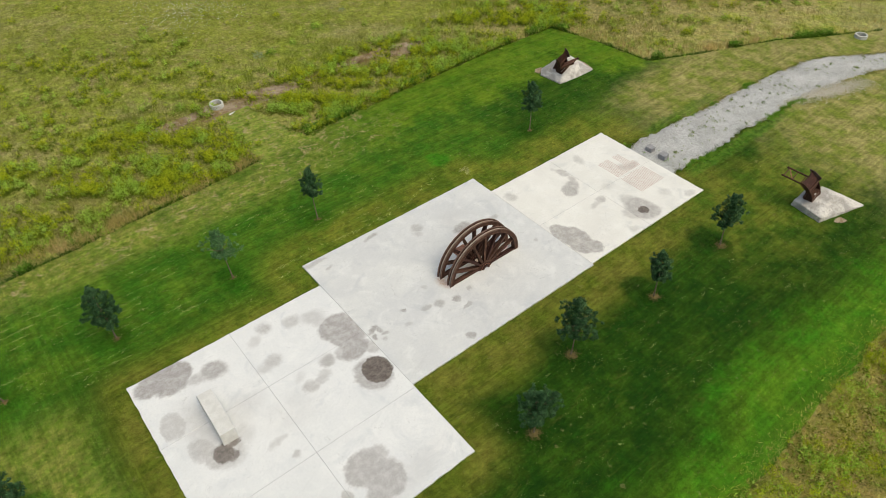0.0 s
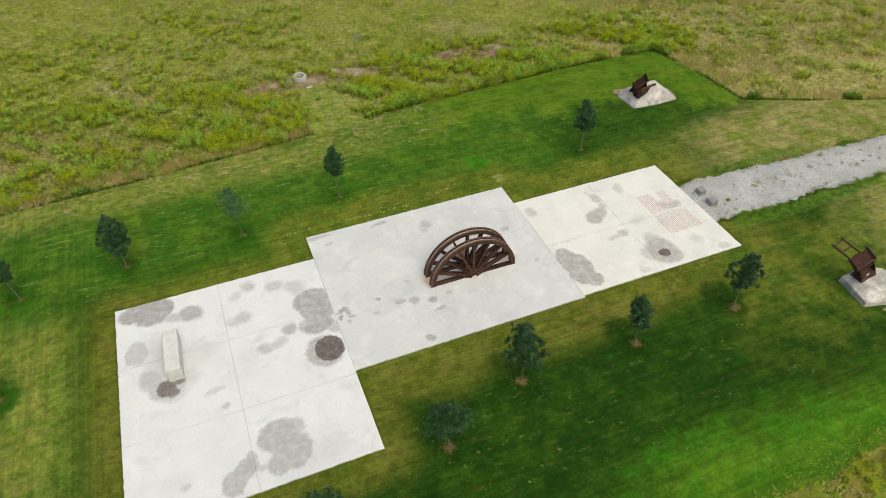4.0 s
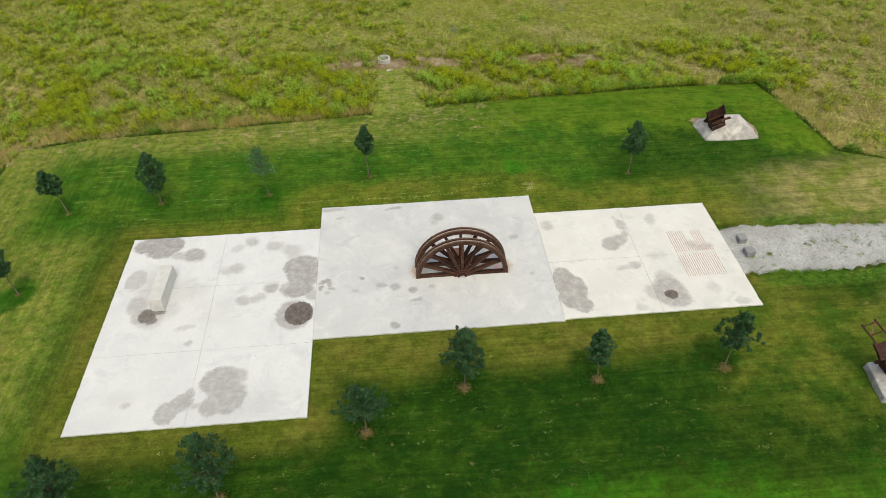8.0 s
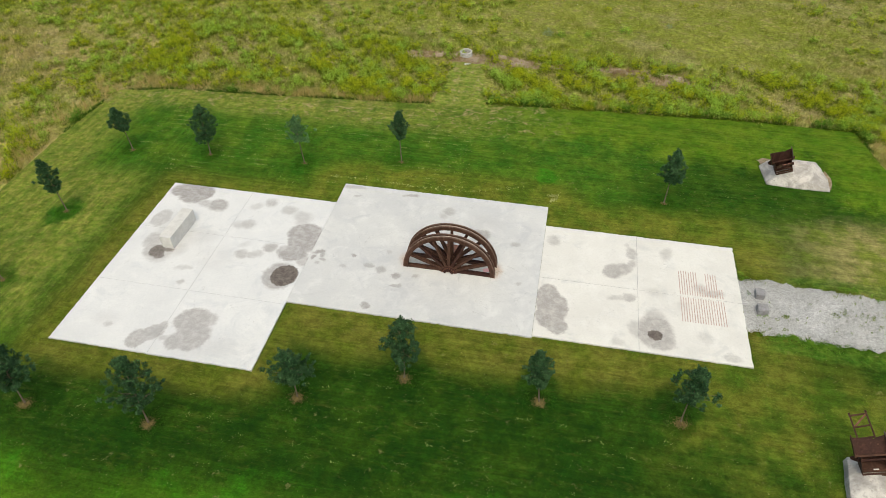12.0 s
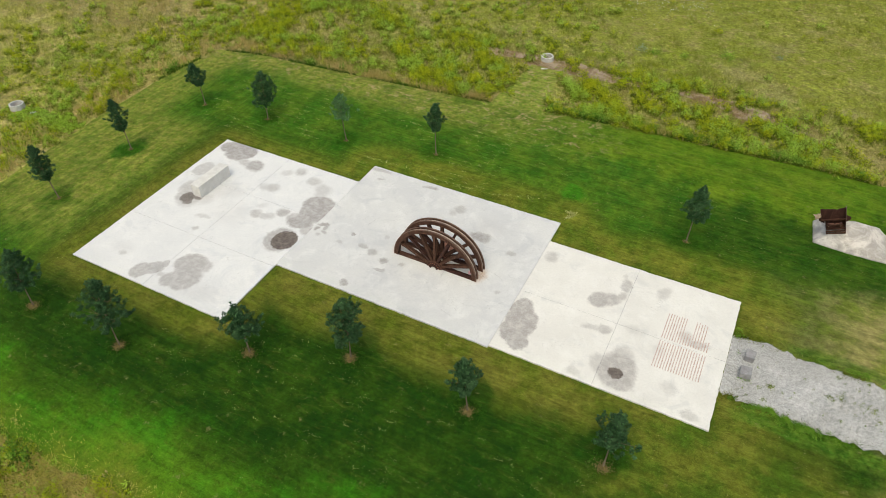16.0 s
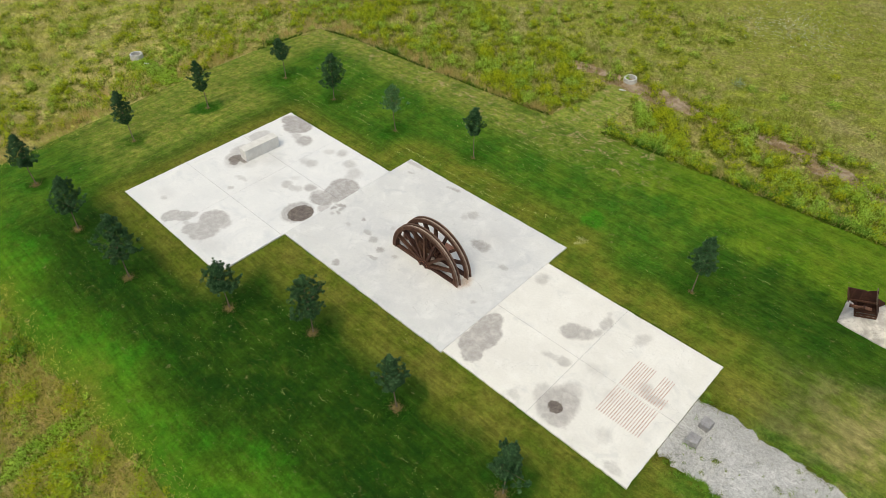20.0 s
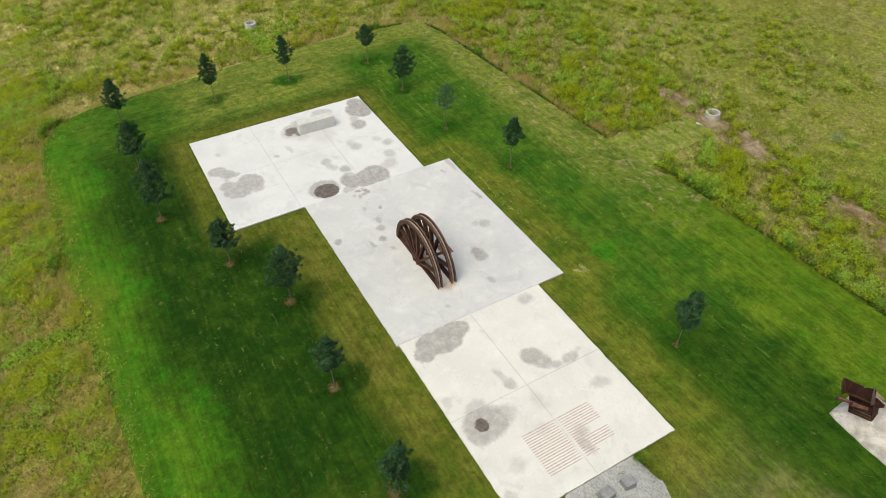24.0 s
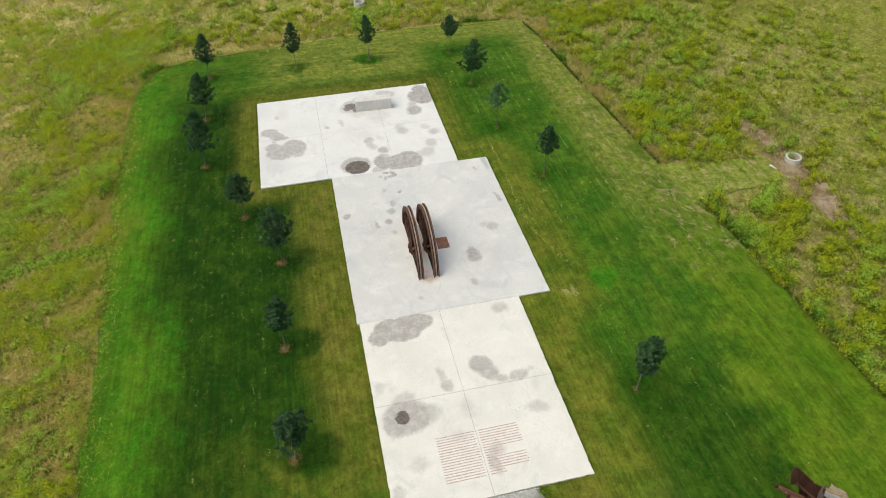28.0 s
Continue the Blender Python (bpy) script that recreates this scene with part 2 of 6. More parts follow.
STAINS_M = [
    (-5.95, 5.2, 1.6, 0.28, -1, 0.6, 0.45, 0), (-2.05, 5.0, 0.9, 0.3, 5, 0.75, 0.4, 0), (0.6, 3.85, 0.75, 0.6, -5, 0.6, 0.45, 0), (0.35, 3.35, 0.55, 0.6, 0, 0.4, 0.55, 0), (-5.6, 4.3, 0.5, 0.2, 30, 0.5, 0.5, 0), (-2.5, 4.85, 0.4, 0.15, -10, 0.5, 0.5, 0),
    (-4.18, -1.22, 0.3, 0.3, 0, 0.85, 0.3, 0), (-3.0, -1.85, 0.7, 0.4, 0, 0.6, 0.4, 0), (-2.26, -2.08, 0.65, 0.6, 0, 0.68, 0.35, 0), (-4.55, -2.2, 0.45, 0.35, 0, 0.38, 0.5, 0),
    (-1.31, -2.4, 0.5, 0.45, 0, 0.82, 0.35, 0), (-1.14, -3.2, 0.65, 0.28, 5, 0.7, 0.35, 0), (-0.22, -2.2, 0.4, 0.28, 0, 0.55, 0.45, 0), (-2.42, -5.0, 0.45, 0.55, 0, 0.8, 0.35, 0),
    (-6.3, -1.25, 0.7, 0.28, 25, 0.95, 0.35, 0), (-6.0, -1.5, 0.3, 0.5, 10, 0.9, 0.35, 0), (-6.5, -1.75, 0.3, 0.5, -20, 0.85, 0.4, 0), (-5.85, -1.9, 0.4, 0.25, 0, 0.7, 0.45, 0), (-6.15, -2.2, 0.25, 0.2, 0, 0.5, 0.5, 0),
    (5.1, 1.55, 0.6, 0.42, 0, 0.6, 0.45, 0), (2.85, 2.05, 1.35, 0.85, 8, 0.85, 0.3, 0), (5.65, -1.8, 0.35, 0.25, 0, 0.45, 0.5, 0), (-2.2, -0.5, 0.3, 0.3, 0, 0.35, 0.5, 0), (3.0, 3.0, 2.0, 1.6, 0, 0.12, 0.7, 0),
]
STAINS_E = [
    (7.35, 2.35, 0.75, 0.85, 0, 0.55, 0.45, 0), (11.9, 2.0, 0.6, 1.0, 6, 0.62, 0.35, 0), (11.7, 2.6, 0.25, 0.5, 10, 0.35, 0.5, 0), (10.85, 0.3, 1.05, 1.15, -20, 0.78, 0.25, 0), (11.4, 0.55, 1.1, 0.85, 25, 0.74, 0.3, 0), (11.9, 1.1, 0.45, 0.75, -10, 0.6, 0.4, 0),
    (13.95, 2.35, 0.6, 1.0, -15, 0.4, 0.5, 0), (11.75, -1.68, 0.75, 0.6, 10, 0.62, 0.35, 0), (11.1, -1.78, 1.0, 0.4, 8, 0.45, 0.5, 0),
    (7.35, -2.25, 1.25, 1.6, 8, 0.86, 0.12, 0), (7.65, -3.1, 1.75, 2.0, 4, 0.86, 0.1, 0), (7.55, -3.9, 1.6, 1.6, 6, 0.86, 0.12, 0), (8.0, -4.45, 1.15, 1.1, 10, 0.84, 0.14, 0),
    (13.1, -3.95, 1.9, 2.3, 0, 0.78, 0.2, 0), (13.45, -4.5, 1.35, 1.3, 20, 0.7, 0.2, 0), (13.1, -2.75, 1.0, 0.9, 0, 0.48, 0.4, 0), (12.1, -3.9, 0.8, 1.1, 10, 0.45, 0.4, 0), (11.1, -4.9, 0.7, 0.45, 0, 0.35, 0.5, 0), (15.65, -3.8, 0.75, 0.85, 0, 0.3, 0.5, 0),
    (16.85, -4.98, 0.85, 0.6, 0, 0.45, 0.4, 0), (15.75, -0.25, 0.7, 0.9, 20, 0.5, 0.6, 0), (16.4, -0.5, 1.1, 0.55, 8, 0.62, 0.5, 0), (13.2, -1.0, 0.9, 0.7, 0, 0.2, 0.6, 0), (14.6, -1.8, 0.8, 0.8, 0, 0.18, 0.6, 0),
    (13.07, -4.13, 0.76, 0.72, 0, 0.95, 0.08, 1),
]
CONCRETE_W = concrete_material("concrete_white", (0.645, 0.645, 0.64), (0.71, 0.705, 0.692), STAINS_W)
CONCRETE_M = concrete_material("concrete_grey", (0.55, 0.55, 0.55), (0.63, 0.625, 0.605), STAINS_M, [(-1.2, -0.4, 0.0), (4.6, -1.6, 0.3)], [(-1.1, -0.95, 0.7, 1.3), (4.3, -0.95, 0.7, 1.4), (1.6, -1.0, 1.6, 1.0)])
CONCRETE_E = concrete_material("concrete_cream", (0.66, 0.64, 0.595), (0.74, 0.72, 0.67), STAINS_E)


def pad_gap(n, box):
    """Distance from a pad's edge, in nodes."""
    x0, y0, x1, y1 = box
    q = n.vec("SUBTRACT", n.vec("ABSOLUTE", n.vec("SUBTRACT", n.pos, ((x0 + x1) / 2, (y0 + y1) / 2, 0))), ((x1 - x0) / 2, (y1 - y0) / 2, 9))
    return n.vec("LENGTH", n.vec("MAXIMUM", q, (0, 0, 0)))


# the young oaks: x, y, height, crown width, height of the lowest leaves, lean of the top, strength of the deeper green
# below, look
OAKS = [
    (-23.34, -14.04, 4.0, 1.85, 1.35, (-0.3, 0.05), 0.2, "tapering"), (-16.69, -14.12, 4.2, 2.15, 1.4, (0.2, 0.15), 0.2, "dense rounded"), (-10.3, -13.98, 4.75, 2.2, 1.4, (0.06, 0.2), 0.25, "tall irregular"),
    (-3.95, -11.29, 3.5, 2.05, 1.45, (0.0, -0.1), 0.3, "low ragged"), (0.84, -9.2, 4.4, 2.2, 1.55, (0.03, 0.0), 0.6, "broad"), (7.5, -9.34, 3.8, 1.4, 1.4, (-0.3, 0.03), 0.85, "narrow"), (14.06, -9.22, 3.95, 1.6, 1.4, (0.1, 0.15), 0.9, "uneven"),
    (-23.44, -6.85, 4.0, 1.5, 1.35, (-0.6, 0.08), 0.45, "small pointed"), (-23.58, -0.52, 4.0, 1.45, 1.4, (-0.38, 0.06), 1.0, "narrow upright"), (-23.08, 6.62, 3.3, 1.65, 1.45, (-0.6, 0.28), 0.3, "small leaning"),
    (-17.31, 7.13, 3.95, 2.3, 1.15, (-0.05, 0.22), 0.35, "dense cone-shaped"), (-10.35, 7.36, 3.8, 2.0, 1.75, (-0.2, -0.03), 0.6, "open-crowned"), (-3.7, 8.74, 4.15, 1.45, 1.8, (-0.1, 0.1), 0.5, "slender"), (14.04, 7.4, 4.15, 1.55, 1.6, (0.06, 0.12), 0.5, "egg-shaped"),
]


def drift2(n, s):
    """The place across the path with an uneven line."""
    return n.math("ADD", s[1], n.math("MULTIPLY", n.math("SUBTRACT", n.noise(0.8, 4, 0.6), 0.5), 1.2))


def lawn_color(n):
    """Dry olive turf by the concrete and the path, deep green beyond it, fresh green further out."""
    s = n.xyz()
    d = n.math("MINIMUM", n.math("MINIMUM", n.math("ADD", pad_gap(n, PAD_W), 1.2), pad_gap(n, PAD_M)), pad_gap(n, PAD_E))
    big = n.noise(0.11, 3, 0.5)
    mid = n.noise(0.5, 5, 0.65)
    small = n.noise(2.2, 5, 0.7)
    d = n.math("ADD", d, n.math("MULTIPLY", n.math("SUBTRACT", big, 0.5), 2.6))
    d = n.math("ADD", d, n.math("MULTIPLY", n.math("SUBTRACT", mid, 0.5), 3.2))
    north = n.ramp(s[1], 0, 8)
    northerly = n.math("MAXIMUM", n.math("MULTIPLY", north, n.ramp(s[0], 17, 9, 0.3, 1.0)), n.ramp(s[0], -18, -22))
    half = n.math("MULTIPLY", n.ramp(s[1], 1, 6), n.ramp(s[0], -19, -15))
    olive = n.mix(n.ramp(mid, 0.35, 0.65), n.mix(half, (0.078, 0.114, 0.01), (0.07, 0.124, 0.01)), n.mix(half, (0.136, 0.148, 0.022), (0.132, 0.16, 0.018)))
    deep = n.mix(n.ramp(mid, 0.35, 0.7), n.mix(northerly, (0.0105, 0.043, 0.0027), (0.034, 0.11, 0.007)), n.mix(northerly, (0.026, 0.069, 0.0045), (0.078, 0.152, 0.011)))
    fresh = n.mix(n.ramp(mid, 0.3, 0.7), n.mix(north, (0.033, 0.141, 0.0055), (0.058, 0.142, 0.006)), n.mix(north, (0.078, 0.173, 0.009), (0.105, 0.178, 0.011)))
    col = n.mix(n.ramp(d, 1.9, 3.7), olive, deep)
    drift = n.math("ADD", s[1], n.math("MULTIPLY", n.math("SUBTRACT", n.math("ADD", mid, big), 1.0), 6.0))
    south = n.ramp(n.math("ADD", drift, n.ramp(s[0], -3, 9, 1.7, 0.3)), -14.0, -16.8)
    northern = n.math("MULTIPLY", n.ramp(drift, 11.5, 14.5), n.ramp(s[0], -3, 8))
    northern = n.math("MAXIMUM", northern, n.math("MULTIPLY", n.ramp(s[0], 23.5, 26.5), n.ramp(drift, 7.5, 10)))
    col = n.mix(n.math("MAXIMUM", south, northern), col, fresh)
    mild = n.math("MULTIPLY", n.math("MULTIPLY", n.ramp(s[0], 11, 17), n.ramp(s[1], -3, -7)), n.ramp(n.math("ADD", s[1], n.math("MULTIPLY", mid, 4)), -12.0, -8.0, 0.1, 1.0))
    col = n.mix(n.math("MULTIPLY", mild, n.ramp(n.noise(0.25, 3, 0.6), 0.2, 0.46)), col, n.mix(n.ramp(mid, 0.35, 0.65), (0.05, 0.105, 0.008), (0.112, 0.14, 0.016)))
    dry = n.math("MULTIPLY", n.ramp(s[0], 18, 26), n.ramp(n.math("ABSOLUTE", n.math("SUBTRACT", n.math("ADD", s[1], n.math("MULTIPLY", mid, 4)), 5.2)), 5.0, 2.6))
    dry = n.math("MAXIMUM", dry, n.math("MULTIPLY", n.ramp(n.math("ADD", s[0], n.math("MULTIPLY", mid, 8)), 27, 35), n.ramp(s[1], 9, 6)))
    straw = n.mix(n.ramp(n.noise(0.6, 6, 0.65), 0.38, 0.62), (0.16, 0.205, 0.03), (0.29, 0.275, 0.1))
    col = n.mix(n.math("MULTIPLY", dry, 0.88), col, straw)
    west = n.math("MULTIPLY", n.math("MULTIPLY", n.ramp(s[0], -19, -22), n.ramp(s[1], -12, -7)), n.math("MAXIMUM", n.ramp(n.math("ADD", s[1], n.math("MULTIPLY", mid, 3)), 7.0, 4.0), n.ramp(s[0], -24.5, -27)))
    west = n.math("MAXIMUM", west, n.math("MULTIPLY", n.ramp(s[1], 11.5, 14.5), n.ramp(s[0], 10, -8)))
    col = n.mix(n.math("MULTIPLY", west, n.ramp(mid, 0.3, 0.6, 0.5, 0.95)), col, n.mix(n.ramp(small, 0.4, 0.6), (0.13, 0.19, 0.022), (0.205, 0.23, 0.045)))
    strip = n.math("MULTIPLY", n.ramp(s[1], 16.6, 18.0), n.math("MULTIPLY", n.ramp(s[0], -4.2, -3.2), n.ramp(s[0], 2.0, 0.8)))
    col = n.mix(n.math("MULTIPLY", strip, 0.9), col, n.mix(n.ramp(small, 0.35, 0.65), (0.12, 0.2, 0.018), (0.22, 0.25, 0.05)))
    # lush verges of the gravel path
    verge = n.math("MULTIPLY", n.ramp(n.math("ABSOLUTE", n.math("ADD", drift2(n, s), 3.6)), 0.75, 0.3), n.math("MULTIPLY", n.ramp(s[0], 18.0, 19.5), n.ramp(s[0], 34, 28)))
    verge = n.math("MAXIMUM", verge, n.math("MULTIPLY", n.ramp(n.math("ABSOLUTE", n.math("SUBTRACT", drift2(n, s), 1.5)), 0.6, 0.25), n.math("MULTIPLY", n.ramp(s[0], 19.5, 21), n.ramp(s[0], 31, 27, 0.0, 0.7))))
    col = n.mix(n.math("MULTIPLY", verge, 0.85), col, n.mix(n.ramp(small, 0.35, 0.65), (0.035, 0.11, 0.008), (0.09, 0.17, 0.016)))
    # deeper green by each tree, darker in the south, partly shifted north of the trunk
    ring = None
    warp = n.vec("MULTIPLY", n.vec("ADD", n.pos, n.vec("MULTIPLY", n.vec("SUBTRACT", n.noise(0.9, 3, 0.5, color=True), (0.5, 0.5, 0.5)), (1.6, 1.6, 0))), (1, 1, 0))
    for x, y, _, _, _, _, turf_tint, _ in OAKS:
        m = n.ramp(n.vec("DISTANCE", warp, (x - 0.1, y + (0.7 if -10 < y < -9 else -0.1), 0)), 1.5, 0.85, 0.0, turf_tint)
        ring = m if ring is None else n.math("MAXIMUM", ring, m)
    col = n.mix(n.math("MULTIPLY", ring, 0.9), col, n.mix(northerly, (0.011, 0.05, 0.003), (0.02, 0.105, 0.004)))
    turf_tint = n.ramp(n.vec("DISTANCE", warp, (6.48, 8.8, 0)), 1.05, 0.5, 0.0, 0.9)
    col = n.mix(turf_tint, col, (0.035, 0.15, 0.006))
    patch = n.noise(1.6, 5, 0.65)
    col = n.mix(1.0, col, n.ramp(patch, 0.3, 0.7, 0.8, 1.2), "MULTIPLY")
    rows = n.mix(n.ramp(s[0], -18.6, -19.2), n.noise(1.0, 3, 0.6, vec=n.mapped(scale=(9.0, 0.2, 1))), n.noise(1.0, 3, 0.6, vec=n.mapped(scale=(0.2, 9.0, 1))))
    col = n.mix(1.0, col, n.ramp(rows, 0.36, 0.64, 0.88, 1.12), "MULTIPLY")
    # the turf turns olive and thin where it meets the field in the south
    edge = n.math("MULTIPLY", n.ramp(n.math("ADD", drift, n.ramp(s[0], -14, -24, 0.0, 1.5)), -18.2, -20.4), n.ramp(small, 0.25, 0.55, 0.25, 0.75))
    col = n.mix(edge, col, n.mix(n.ramp(n.noise(0.7, 4, 0.6), 0.4, 0.6), (0.1, 0.175, 0.012), (0.16, 0.2, 0.02)))
    bare = n.math("MULTIPLY", n.ramp(n.noise(1.3, 5, 0.75, distort=0.5), 0.52, 0.66, 0.0, 0.8), n.math("MULTIPLY", n.ramp(s[1], 12.0, 14.8), n.ramp(s[0], 9, 4)))
    col = n.mix(bare, col, (0.34, 0.28, 0.15))
    # mowing lines and clippings
    streak = n.noise(1.0, 5, 0.7, vec=n.mapped(scale=(1.3, 0.4, 1)), distort=0.6)
    col = n.mix(n.ramp(streak, 0.52, 0.75, 0.0, 0.28), col, (0.13, 0.145, 0.025))
    col = n.mix(n.ramp(streak, 0.48, 0.3, 0.0, 0.28), col, (0.011, 0.036, 0.003))
    col = n.mix(n.ramp(small, 0.62, 0.76, 0.0, 0.6), col, (0.23, 0.215, 0.09))
    col = n.mix(n.ramp(small, 0.44, 0.3, 0.0, 0.28), col, (0.018, 0.05, 0.004))
    return n.mix(1.0, col, (1.09, 1.0, 1.04), "MULTIPLY")


def fleck(n, col, scale, lo, hi):
    """Lightens and darkens a colour in fine grain."""
    return n.mix(1.0, col, n.ramp(n.noise(scale, 4, 0.7), 0.28, 0.72, lo, hi), "MULTIPLY")


def make_lawn(name, blade):
    n = Nodes(name)
    col = lawn_color(n)
    if blade:
        r = n.island()
        col = n.mix(1.0, col, n.ramp(r, 0.0, 1.0, 0.68, 1.5), "MULTIPLY")
        col = n.mix(n.ramp(r, 0.94, 0.97, 0.0, 0.45), col, (0.34, 0.3, 0.12))
        return n.leafy(col)
    col = fleck(n, fleck(n, col, 6, 0.8, 1.2), 22, 0.68, 1.32)
    n.bump(n.noise(22, 5, 0.75), 0.7, 0.04)
    return n.done(col, 0.95, 0, 0.1)


def meadow_color(n):
    """Uncut grass: olive to straw in broad drifts, pinkish where it stands in seed, redder and drier east of the lawn."""
    s = n.xyz()
    a, b, c = n.noise(0.07, 4, 0.6), n.noise(0.28, 5, 0.65), n.noise(0.9, 4, 0.65)
    col = n.mix(n.ramp(a, 0.35, 0.65), (0.27, 0.34, 0.042), (0.4, 0.42, 0.075))
    col = n.mix(n.ramp(b, 0.48, 0.66, 0.0, 0.6), col, (0.52, 0.44, 0.2))
    col = n.mix(n.ramp(c, 0.5, 0.7, 0.0, 0.6), col, (0.19, 0.3, 0.03))
    col = n.mix(n.ramp(n.noise(0.5, 4, 0.65, distort=0.5), 0.52, 0.66, 0.0, 0.55), col, (0.44, 0.5, 0.04))
    col = n.mix(n.ramp(b, 0.46, 0.3, 0.0, 0.5), col, (0.42, 0.48, 0.045))
    sear = n.math("MULTIPLY", n.math("MAXIMUM", n.math("MULTIPLY", n.ramp(s[1], -17, -21), n.ramp(s[0], 12, 2, 0.35, 1.0)), n.math("MULTIPLY", n.ramp(s[0], -26, -30), n.ramp(s[0], -50, -40, 0.7, 1.0))), n.ramp(n.noise(0.45, 5, 0.7), 0.42, 0.6, 0.06, 0.62))
    col = n.mix(sear, col, (0.66, 0.52, 0.235))
    near = n.math("MULTIPLY", n.math("MULTIPLY", n.ramp(s[1], -18, -19.5), n.ramp(n.math("ADD", s[1], n.math("MULTIPLY", c, 3)), -22.5, -19.5)), n.ramp(s[0], -30, -26))
    col = n.mix(n.math("MULTIPLY", near, 0.7), col, (0.48, 0.44, 0.1))
    east = n.math("MULTIPLY", n.ramp(s[0], 27, 31), n.ramp(s[1], 2, 6))
    strip = n.math("MULTIPLY", n.ramp(s[1], 14, 16), n.ramp(s[1], 29, 25))
    col = n.mix(n.math("MULTIPLY", n.math("MAXIMUM", east, n.math("MULTIPLY", strip, 0.8)), n.ramp(n.noise(0.5, 5, 0.7), 0.36, 0.6, 0.05, 0.7)), col, (0.46, 0.36, 0.165))
    far = n.ramp(n.math("ADD", s[1], n.math("MULTIPLY", a, 14)), 32, 46)
    col = n.mix(n.math("MULTIPLY", far, 0.65), col, (0.31, 0.34, 0.055))
    seed = n.ramp(n.noise(0.1, 5, 0.7, distort=0.6), 0.5, 0.68, 0.0, 0.6)
    col = n.mix(seed, col, (0.42, 0.365, 0.17))
    return n.mix(1.0, col, n.ramp(s[1], 10, 17, 1.0, 0.88), "MULTIPLY")


def make_meadow(name, blade):
    n = Nodes(name)
    col = meadow_color(n)
    if blade:
        r = n.island()
        col = n.mix(1.0, col, n.ramp(r, 0.0, 1.0, 0.76, 1.26), "MULTIPLY")
        col = n.mix(n.ramp(r, 0.86, 0.92, 0.0, 0.4), col, (0.5, 0.43, 0.22))
        return n.leafy(col, 0.45)
    col = n.mix(n.ramp(n.noise(1.1, 5, 0.7), 0.5, 0.62, 0.0, 0.55), col, (0.4, 0.32, 0.14))
    col = fleck(n, fleck(n, fleck(n, col, 1.6, 0.7, 1.2), 4, 0.6, 1.25), 11, 0.5, 1.35)
    n.bump(n.noise(6, 6, 0.75), 1.0, 0.15)
    return n.done(col, 0.95, 0, 0.1)


def leaf_material(name, a, b, light, amount=0.3):
    n = Nodes(name)
    r = n.math("ADD", n.math("MULTIPLY", n.island(), 0.32), n.math("MULTIPLY", n.ramp(n.noise(2.1, 2, 0.5), 0.3, 0.7), 0.68))
    col = n.mix(r, a, b)
    col = n.mix(n.ramp(n.noise(0.6, 4, 0.6), 0.45, 0.65, 0.0, 0.6), col, light)
    return n.leafy(col, amount)


def oak_leaf_material(name, a, b, light):
    """A leathery leaf: a soft sheen of the sky on its face, a little light through it."""
    n = Nodes(name)
    r = n.island()
    col = n.mix(r, a, b)
    col = n.mix(n.ramp(n.noise(1.6, 3, 0.6), 0.45, 0.7, 0.0, 0.6), col, light)
    col = n.mix(n.ramp(r, 0.86, 0.95, 0.0, 0.7), col, tuple(c * 1.5 for c in light))
    n.done(col, 0.55, 0, 0.2)
    t, m = n.add("ShaderNodeBsdfTranslucent"), n.add("ShaderNodeMixShader")
    n.put(t.inputs[0], col)
    m.inputs[0].default_value = 0.12
    n.tree.links.new(n.bsdf.outputs[0], m.inputs[1]), n.tree.links.new(t.outputs[0], m.inputs[2])
    n.tree.links.new(m.outputs[0], n.tree.nodes["Material Output"].inputs["Surface"])
    return n.mat


def rust_material(name, a, b, c):
    n = Nodes(name)
    m, f = n.noise(2.2, 6, 0.7), n.noise(28, 5, 0.7)
    streak = n.noise(3, 5, 0.65, vec=n.mapped(scale=(0.35, 0.35, 2.5)))
    col = n.mix(n.ramp(m, 0.35, 0.68), a, b)
    col = n.mix(n.ramp(streak, 0.5, 0.72, 0, 0.7), col, c)
    col = n.mix(n.ramp(f, 0.55, 0.75, 0, 0.5), col, tuple(v * 0.45 for v in a))
    n.bump(f, 0.35, 0.006)
    return n.done(col, n.ramp(f, 0.2, 0.8, 0.6, 0.9), 0.25)


def stone_material(name, a, b, dark, scale=1.0, swirl=0.6):
    n = Nodes(name)
    m, f, g = n.noise(0.9 * scale, 6, 0.65, distort=swirl), n.noise(7 * scale, 6, 0.7), n.noise(45 * scale, 3, 0.6)
    col = n.mix(n.ramp(m, 0.38, 0.62), a, b)
    col = n.mix(n.ramp(f, 0.5, 0.72, 0, 0.7), col, dark)
    col = n.mix(n.ramp(g, 0.55, 0.75, 0, 0.3), col, dark)
    n.bump(n.math("ADD", f, n.math("MULTIPLY", g, 0.4)), 0.6, 0.03)
    return n.done(col, 0.85)


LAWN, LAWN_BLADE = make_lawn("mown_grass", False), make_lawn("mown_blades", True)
MEADOW, MEADOW_BLADE = make_meadow("meadow_floor", False), make_meadow("meadow_blades", True)
WEED = leaf_material("weed_leaf", (0.29, 0.385, 0.018), (0.58, 0.6, 0.034), (0.42, 0.54, 0.042), 0.38)
WEED_DARK = leaf_material("fresh_weed_leaf", (0.27, 0.44, 0.04), (0.5, 0.68, 0.1), (0.42, 0.6, 0.12), 0.38)
# lower weed leaves: deeper green of their own, and the mounds' shade coloured in
WEED_FOOT = leaf_material("shaded_weed_foliage", (0.085, 0.125, 0.012), (0.22, 0.26, 0.03), (0.18, 0.23, 0.03), 0.28)
DEAD_GRASS = leaf_material("dead_grass_blade", (0.24, 0.16, 0.075), (0.42, 0.31, 0.15), (0.34, 0.3, 0.11), 0.3)
